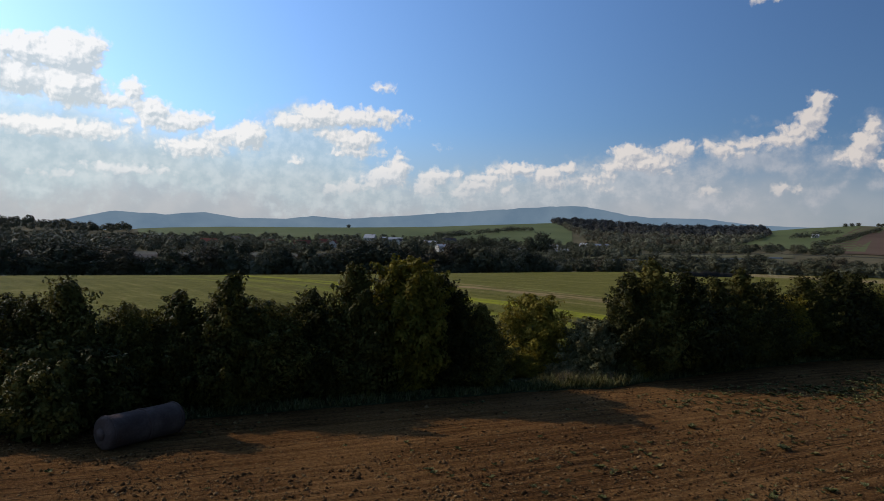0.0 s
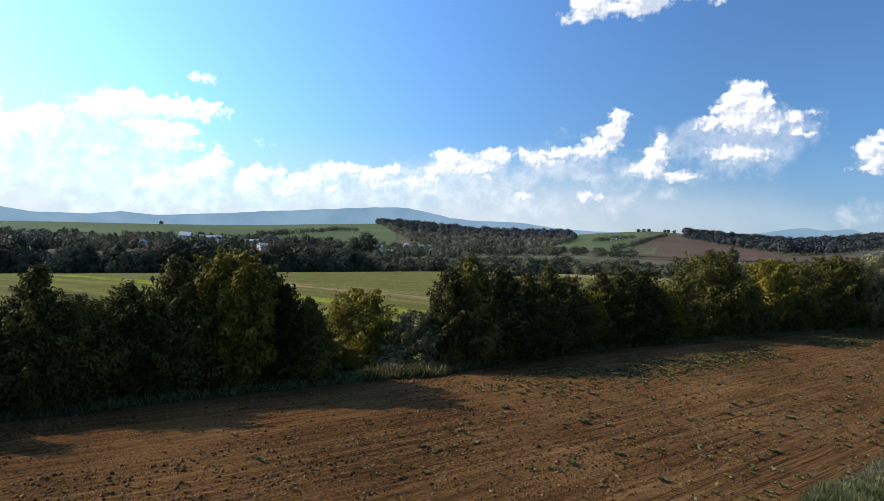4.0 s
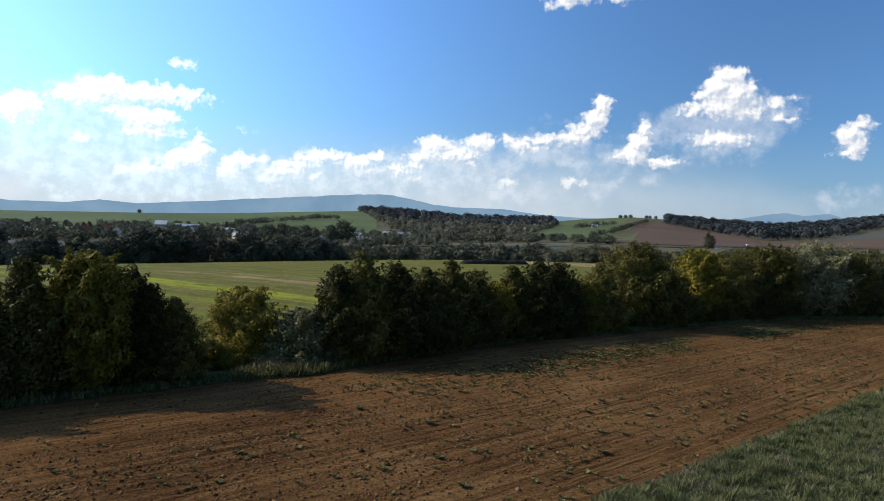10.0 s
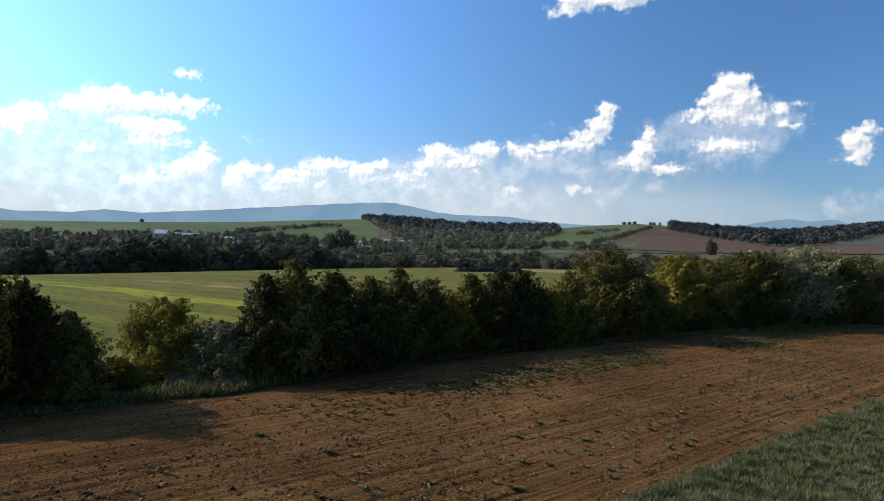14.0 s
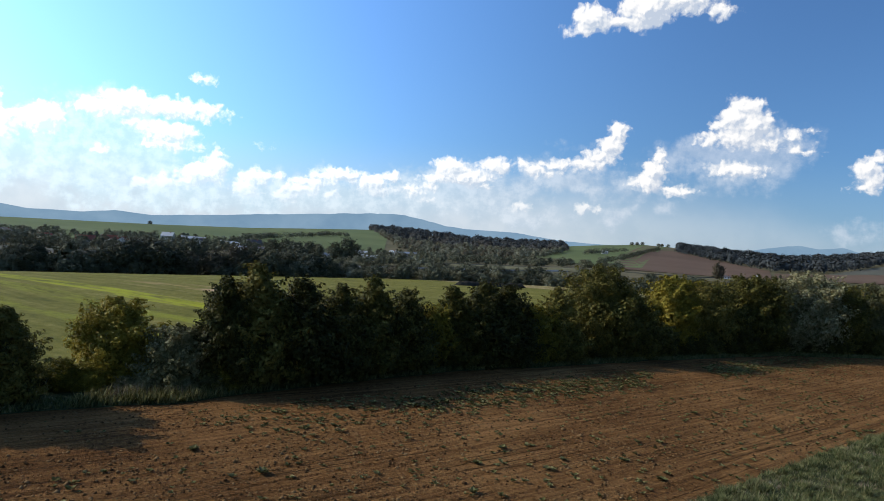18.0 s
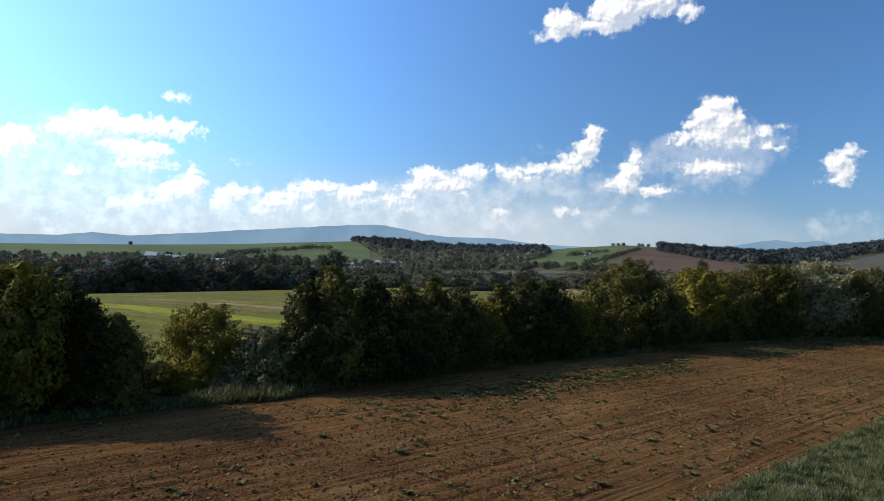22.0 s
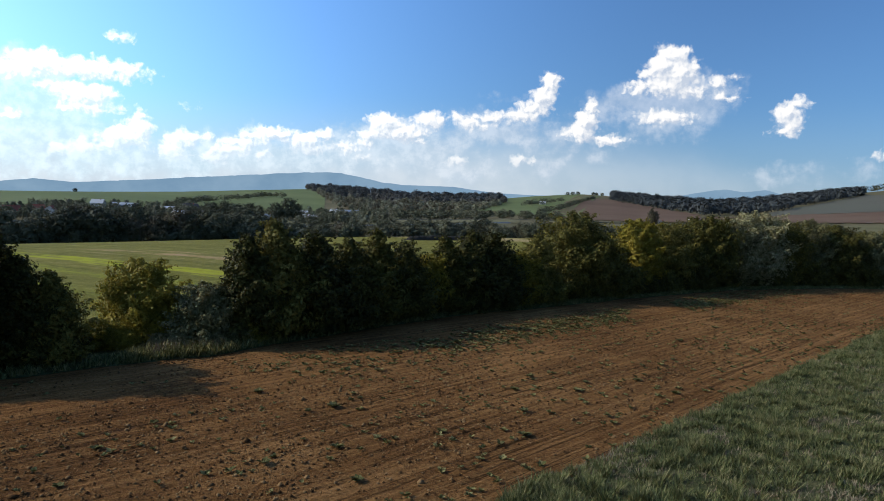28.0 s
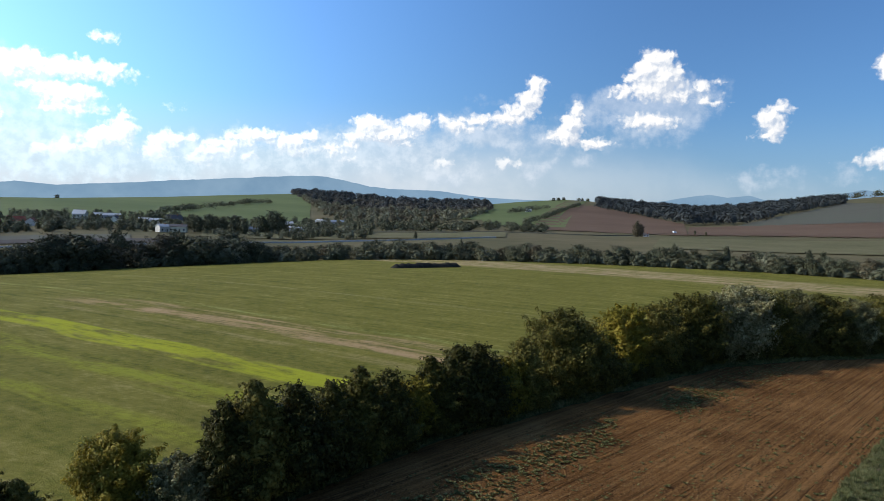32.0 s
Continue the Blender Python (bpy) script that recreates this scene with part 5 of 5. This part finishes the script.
draped("far_field", (spread(-6.2, -0.2, 20, lambda a: at_el(a, 0.0)), spread(-3.3, -1.0, 20, lambda a: at_el(a, 0.75))), 8, M["hill_green"], "small bright green field beside the wood", up=0.6)

# Poles along the road.
def pole(az, r, h):
    top = new("utility_pole")
    v, f = tube([Vector((0, 0, -0.5)), Vector((0, 0, h * 0.5)), Vector((0, 0, h))], [0.19, 0.16, 0.12], 8)
    part("shaft", mesh_of("shaft", v, f, [M["wood_pole"]]), top)
    arm = part("crossarm", box((-1.1, -0.07, h - 0.7), (1.1, 0.07, h - 0.5), M["wood_pole"], "crossarm", 0.01), top)
    for x in (-1.0, 0.0, 1.0):
        v, f = tube([Vector((x, 0, h - 0.5)), Vector((x, 0, h - 0.3))], [0.06, 0.04], 6)
        part("insulator", mesh_of("insulator", v, f, [M["concrete"]]), arm)
    top.location = on_land(az, r)
    tagged(top, "dark wooden utility pole beside the road", "pole", "utility poles")


for az, r, h in ((-43.2, 396, 9), (-39.0, 398, 9), (-34.76, 399, 9), (-31.81, 399, 9), (-29.69, 400, 9), (-26.5, 405, 9)):
    pole(az, r, h)

# Long heap of compost on the meadow.
heap_rows = []
a, b = on_land(7.19, 271), on_land(12.72, 287)
side = (b - a).cross(Vector((0, 0, 1))).normalized()
for j in range(9):
    w = -1 + j / 4
    row = []
    for i in range(61):
        k = i / 60
        p = a.lerp(b, k) + side * w * 2.2
        end = min(1.0, min(k, 1 - k) * 16)
        z = (1 - w * w) * (1.75 + 0.5 * noise.noise((k * 14, 0.3, 0)) + 0.3 * noise.noise((k * 40, w, 0))) * end
        row.append((p.x, p.y, land(p.x, p.y) + max(0, z) - 0.05))
    heap_rows.append(row)
heap = sheet("compost_mound", heap_rows, M["compost"], "long low heap of black compost on the meadow", "heap", kind="thing")
del heap["kind"]

# Parked van by the track.
van = new("van")
part("body", box((-2.3, -0.95, 0.45), (2.3, 0.95, 1.3), M["car_white"], "body", 0.15), van)
part("cabin", box((-2.2, -0.9, 1.28), (1.5, 0.9, 2.1), M["car_white"], "cabin", 0.2), van)
part("windscreen", box((1.42, -0.75, 1.4), (1.56, 0.75, 1.95), M["window"], "windscreen", 0.03), van)
for x in (-1.5, 1.5):
    for y in (-0.9, 0.9):
        v, f = tube([Vector((x, y - 0.12, 0.35)), Vector((x, y + 0.12, 0.35))], [0.35, 0.35], 14)
        part("wheel", mesh_of("wheel", v, f + [tuple(range(13, -1, -1))], [M["rubber"]]), van)
van.location = on_land(29.01, 845, 0.35)
van.rotation_euler = (0, 0, 0.3)
tagged(van, "small white van parked on the farm track", "van")

# ---------------------------------------------------------------- beside the hedge
# Old steel tank lying at the field edge.
tank = new("steel_tank")
p0, p1 = Vector((-21.45, -21.4, 0.6)), Vector((-20.4, -18.55, 0.6))
axis_way = (p1 - p0).normalized()
length, rad = (p1 - p0).length, 0.62
def ring(r, t, n=32):
    return [(r * math.cos(6.28319 * j / n), r * math.sin(6.28319 * j / n), t) for j in range(n)]
def lathe(name, prof, mat, n=32):
    v, f = [], []
    for r, t in prof:
        v += ring(r, t, n)
    for i in range(len(prof) - 1):
        for j in range(n):
            f.append((i * n + j, i * n + (j + 1) % n, (i + 1) * n + (j + 1) % n, (i + 1) * n + j))
    if prof[-1][0] < 0.02:
        f.append(tuple(range((len(prof) - 1) * n, len(prof) * n)))
    return mesh_of(name, v, f, [mat])
part("shell", lathe("shell", [(rad, 0.0), (rad * 1.004, length * 0.33), (rad * 0.995, length * 0.66), (rad, length)], M["rust"]), tank)
for flip in (0, 1):
    prof = [(rad, 0.0), (rad * 0.97, 0.06), (rad * 0.8, 0.12), (rad * 0.45, 0.17), (0.01, 0.19)]
    prof = [(r, length + t) if flip else (r, -t) for r, t in prof]
    part("end_cap", lathe("end_cap", prof, M["rust"]), tank)
for t in (0.02, 0.5, 0.98):
    part("band", lathe("band", [(rad + 0.002, length * t - 0.04), (rad + 0.03, length * t - 0.035), (rad + 0.03, length * t + 0.035), (rad + 0.002, length * t + 0.04)], M["rust"]), tank)
part("hatch", lathe("hatch", [(0.01, -0.24), (0.22, -0.235), (0.23, -0.17), (0.23, -0.1)], M["rust"], 20), tank, "round metal hatch on the tank's end")
tank.matrix_world = Matrix.Translation(p0) @ axis_way.to_track_quat("Z", "Y").to_matrix().to_4x4()
tagged(tank, "old rusty steel tank lying at the field edge", "tank")

shed = new("shed")
part("wall", box((-2.2, -1.6, 0.0), (2.2, 1.6, 2.1), M["grey_wall"], "wall", 0.02), shed)
part("roof", box((-2.45, -1.85, 2.1), (2.45, 1.85, 2.24), M["tiles_dark"], "roof", 0.03), shed, "flat dark roof")
part("door", box((-0.5, -1.66, 0.05), (0.5, -1.58, 1.95), M["metal"], "door", 0.01), shed)
shed.location = (-46.2, -1.5, land(-46.2, -1.5))
shed.rotation_euler = (0, 0, radians(40))
tagged(shed, "small grey shed behind the hedgerow", "shed")
trough = new("water_trough")
part("basin", lathe("basin", [(0.5, 0.05), (0.62, 0.55), (0.66, 0.6), (0.6, 0.6), (0.5, 0.15), (0.01, 0.14)], M["car_white"], 24), trough)
part("base", box((-0.5, -0.5, -0.05), (0.5, 0.5, 0.08), M["concrete"], "base", 0.02), trough)
trough.location = (-41.4, -4.3, land(-41.4, -4.3) + 0.1)
trough.scale = (1.9, 0.9, 1.0)
tagged(trough, "white oval water trough near the shed", "trough")


# ---------------------------------------------------------------- growth on the ground
def uv_to_xy(u, v):
    return u * ALONG.x - v * ALONG.y, u * ALONG.y + v * ALONG.x


def rosette(rng, n, size):
    """Places, ways and sizes for one leafy weed."""
    w = rng.random(n) * 6.283
    out = np.stack([np.cos(w), np.sin(w), 0.25 + 0.7 * rng.random(n)], axis=1)
    out /= np.linalg.norm(out, axis=1, keepdims=True)
    s = size * (0.6 + 0.6 * rng.random(n))
    return out * s[:, None] * 0.55, out, s


def direct_leaves(name, places, ways, sizes, mat, rng, slim=0.45):
    n = len(places)
    d = ways / (np.linalg.norm(ways, axis=1, keepdims=True) + 1e-9)
    side = np.cross(d, np.array([[0, 0, 1.0]]) + rng.normal(0, 0.3, (n, 3)))
    side /= np.linalg.norm(side, axis=1, keepdims=True) + 1e-9
    nrm = np.cross(side, d)
    s = sizes[:, None]
    verts = np.stack([places - d * s * 0.5, places + side * s * slim * 0.5 + nrm * s * 0.1, places + d * s * 0.5 - np.array([[0, 0, 1.0]]) * s * 0.08, places - side * s * slim * 0.5 + nrm * s * 0.1], axis=1).reshape(-1, 3)
    me = bpy.data.meshes.new(name)
    me.vertices.add(4 * n)
    me.vertices.foreach_set("co", verts.ravel())
    me.loops.add(6 * n)
    me.loops.foreach_set("vertex_index", (np.arange(n)[:, None] * 4 + np.array([[0, 1, 2, 0, 2, 3]])).ravel())
    me.polygons.add(2 * n)
    me.polygons.foreach_set("loop_start", np.arange(2 * n) * 3)
    me.materials.append(mat)
    me.update()
    me.validate()
    return me


M["weed"] = material("weed leaves", [(0.05, 0.05, 0.015), (0.1, 0.093, 0.03), (0.185, 0.158, 0.062)], 1.5, 0.6, leaf=0.2, island=0.6)
M["blade"] = material("grass blades", [(0.034, 0.042, 0.015), (0.08, 0.088, 0.03), (0.135, 0.132, 0.05), (0.21, 0.178, 0.085)], 0.9, 0.7, leaf=0.25, island=0.35)
M["dry"] = material("dry stalks", [(0.09, 0.065, 0.04), (0.15, 0.115, 0.07), (0.2, 0.16, 0.1)], 1.0, 0.85, leaf=0.15, island=0.6)
M["clod"] = material("soil clods", [(0.05, 0.025, 0.009), (0.1, 0.053, 0.02), (0.18, 0.108, 0.046)], 1.0, 0.95, island=0.6)

rng = np.random.default_rng(17)
spots = []
for lo, hi, u0, u1, n, s in ((-9.4, -2.6, -4, 80, 1500, 0.15), (-8.0, -4.0, 8, 56, 1100, 0.18), (-21.5, -15.0, -12, 45, 320, 0.16), (-13.5, -10.0, -20, 70, 200, 0.14), (-24.0, -1.0, -45, 110, 520, 0.13), (-23.6, -21.5, -30, 60, 160, 0.16)):
    for k in range(n):
        u, v = u0 + (u1 - u0) * rng.random(), lo + (hi - lo) * rng.random()
        x, y = uv_to_xy(u, v)
        if noise.noise((x * 0.1, y * 0.1, 5.0)) < -0.3 and n != 520:
            continue
        spots.append((x, y, s * (0.6 + 0.9 * rng.random())))
P, D, S = [], [], []
for x, y, s in spots:
    if not edge_y(x) < y < hedge_front(x) - 0.3:
        continue
    p, d, z = rosette(rng, int(10 + 7 * rng.random()), s)
    P.append(p + np.array([[x, y, soil_bump(x, y) + 0.02]]))
    D.append(d)
    S.append(z)
weeds = new("weeds", direct_leaves("weeds", np.concatenate(P), np.concatenate(D), np.concatenate(S), M["weed"], rng, 0.6))
tagged(weeds, "scattered green weeds sprouting from the tilled soil", "weeds", kind="stuff")

# The larger plants, one by one.
p, d, z = rosette(rng, 34, 0.22)
big_weed = direct_leaves("weed_plant", p + np.array([[0, 0, 0.02]]), d, z, M["weed"], rng, 0.6)
for u, v in ((-8, -17), (-9.5, -19.8), (-4, -18.2), (0.6, -18.6), (-2, -20.5), (3.5, -16.0), (6.2, -14.9), (7.4, -17.5), (8, -15.2), (10, -19), (-14, -12), (-16, -14.5), (-6, -9), (1.5, -8), (12.3, -11.4), (15, -12.6), (4.4, -5.2), (6.5, -4.6), (19, -13), (24, -15), (28, -12), (33, -14), (-20, -10), (-5, -13), (9, -21.5), (2, -22), (16, -21)):
    x, y = uv_to_xy(u, v)
    ob = new("weed_plant", big_weed)
    ob.location = (x, y, soil_bump(x, y))
    ob.rotation_euler, k = (0, 0, u), 0.7 + 0.5 * rng.random()
    ob.scale = (k * 1.2, k * 1.2, k)
    tagged(ob, "leafy green weed on the bare soil", "weed", "weeds on the soil")


def grass(name, xy, height, mat, label, per=8, width=0.035, lean=0.4, seed=1, category="grass", base=None):
    """Tufts of bent blades."""
    rng2 = np.random.default_rng(seed)
    n = len(xy)
    root = np.repeat(np.array(xy, float), per, axis=0)
    m = n * per
    w = rng2.random(m) * 6.283
    off = rng2.normal(0, 0.07, (m, 2))
    h = np.repeat(np.array(height), per) * (0.5 + 0.7 * rng2.random(m))
    out = np.stack([np.cos(w), np.sin(w)], axis=1) * (lean * h * (0.3 + 0.9 * rng2.random(m)))[:, None]
    b = np.column_stack([root[:, 0] + off[:, 0], root[:, 1] + off[:, 1], root[:, 2]])
    tip = b + np.column_stack([out, h])
    sd = np.column_stack([-np.sin(w), np.cos(w), np.zeros(m)]) * width * (0.7 + 0.6 * rng2.random(m))[:, None]
    verts = np.stack([b - sd, b + sd, tip], axis=1).reshape(-1, 3)
    me = bpy.data.meshes.new(name)
    me.vertices.add(3 * m)
    me.vertices.foreach_set("co", verts.ravel())
    me.loops.add(3 * m)
    me.loops.foreach_set("vertex_index", np.arange(3 * m))
    me.polygons.add(m)
    me.polygons.foreach_set("loop_start", np.arange(m) * 3)
    me.materials.append(mat)
    me.update()
    me.validate()
    return tagged(new(name, me), label, category, kind="stuff")


def margin_spots(n, keep, tall, reach=17.0):
    """Places and heights of tufts on the grass margin, where keep() of two noises lets them grow."""
    xy, hs = [], []
    while len(xy) < n:
        x = 3 + 62 * rng.random() ** 1.3
        y = edge_y(x) + 0.5 - reach * rng.random() ** 1.2
        wide, near = noise.noise((x * 0.4, y * 0.4, 2.0)), noise.noise((x * 1.5, y * 1.5, 6.0))
        if rng.random() > keep(wide, near):
            continue
        xy.append((x, y, 0.05))
        hs.append(tall(wide, near))
    return xy, hs


xy, hs = margin_spots(25000, lambda w, k: 1.0 if w + 0.7 * k > -0.3 else 0.15, lambda w, k: 0.09 + 0.15 * max(0.0, w + 0.9 * k + 0.3) + 0.06 * rng.random())
grass("margin_grass", xy, hs, M["blade"], "rough green grass with dry patches", per=8, width=0.026, seed=3, lean=0.9)
xy, hs = margin_spots(3400, lambda w, k: max(0.02, 1.5 * k + 0.5 * w), lambda w, k: 0.26 + 0.2 * rng.random())
grass("grass_tussocks", xy, hs, M["blade"], "taller blue-green tussocks in the rough grass", per=46, width=0.022, seed=13, lean=0.95)
xy, hs = margin_spots(3800, lambda w, k: max(0.0, -1.2 * w - 0.5 * k), lambda w, k: 0.1 + 0.12 * rng.random())
grass("dry_grass", xy, hs, M["dry"], "dry straw-coloured grass between green tufts", per=9, width=0.024, seed=14, lean=1.1)
xy, hs = margin_spots(1500, lambda w, k: 1.0, lambda w, k: 0.12 + 0.16 * rng.random(), 1.3)
grass("edge_grass", xy, hs, M["blade"], "ragged tufts where the grass meets the soil", per=16, width=0.024, seed=15, lean=1.0)

xy, hs = [], []
while len(xy) < 5200:
    x = -34 + 130 * rng.random() ** 1.25
    y = hedge_front(x) + 0.05 + 2.6 * rng.random() ** 1.4
    xy.append((x, y, 0.05))
    hs.append(0.22 + 0.2 * rng.random())
grass("verge_grass", xy, hs, M["blade"], "long rough grass at the hedge foot", seed=4, width=0.04, lean=0.7)
xy, hs = [], []
for k in range(520):                               # taller clumps in the gap of the hedge
    x = -6.5 + 7.5 * rng.random()
    xy.append((x, hedge_front(x) + 0.1 + 2.6 * rng.random(), 0.05))
    hs.append(0.3 + 0.35 * rng.random())
grass("verge_grass", xy, hs, M["weed"], "tall pale green grass in the hedge gap", seed=9, per=9, width=0.06, lean=0.7)
xy, hs = [], []
for k in range(130):
    x = -5.6 + 5.2 * rng.random()
    xy.append((x, hedge_y(x) + 0.9 + 1.6 * rng.random(), 0.05))
    hs.append(0.4 + 0.4 * rng.random())
grass("dry_stalks", xy, hs, M["dry"], "brown dried weed stalks on the verge", per=6, width=0.03, lean=0.55, seed=5, category="weeds")


def clods(name, spots, mat, label, seed):
    rng2 = np.random.default_rng(seed)
    base = np.array([(1, 0, 0), (0, 1, 0), (-1, 0, 0), (0, -1, 0), (0, 0, 1), (0, 0, -0.6)], float)
    tris = np.array([(0, 1, 4), (1, 2, 4), (2, 3, 4), (3, 0, 4), (1, 0, 5), (2, 1, 5), (3, 2, 5), (0, 3, 5)])
    n = len(spots)
    c = np.array([s[:3] for s in spots])
    r = np.array([s[3] for s in spots])
    k = base[None] * (1 + rng2.normal(0, 0.28, (n, 6, 1))) * r[:, None, None]
    w = rng2.random(n) * 6.283
    x = k[..., 0] * np.cos(w)[:, None] - k[..., 1] * np.sin(w)[:, None]
    y = k[..., 0] * np.sin(w)[:, None] + k[..., 1] * np.cos(w)[:, None]
    v = np.stack([x, y, k[..., 2] * 0.75], axis=2) + c[:, None, :]
    f = tris[None] + (np.arange(n) * 6)[:, None, None]
    me = bpy.data.meshes.new(name)
    me.vertices.add(6 * n)
    me.vertices.foreach_set("co", v.ravel())
    me.loops.add(24 * n)
    me.loops.foreach_set("vertex_index", f.ravel())
    me.polygons.add(8 * n)
    me.polygons.foreach_set("loop_start", np.arange(8 * n) * 3)
    me.materials.append(mat)
    me.update()
    me.validate()
    return tagged(new(name, me), label, "soil clods", kind="stuff")


spots = []
while len(spots) < 32000:
    u, v = -40 + 130 * rng.random() ** 1.15, -24.5 + 24 * rng.random()
    x, y = uv_to_xy(u, v)
    if not edge_y(x) < y < hedge_front(x):
        continue
    k = noise.noise((u * 0.12, v * 0.7, 8.0))
    if rng.random() > 0.35 + 0.9 * k + (0.4 if -20 < v < -8 else 0):
        continue
    spots.append((x, y, soil_bump(x, y) + 0.01, 0.025 + 0.06 * rng.random() ** 2.0 + (0.06 if rng.random() < 0.02 else 0)))
clods("soil_clods", spots, M["clod"], "crumbled clods of dry soil on the tilled field", 8)
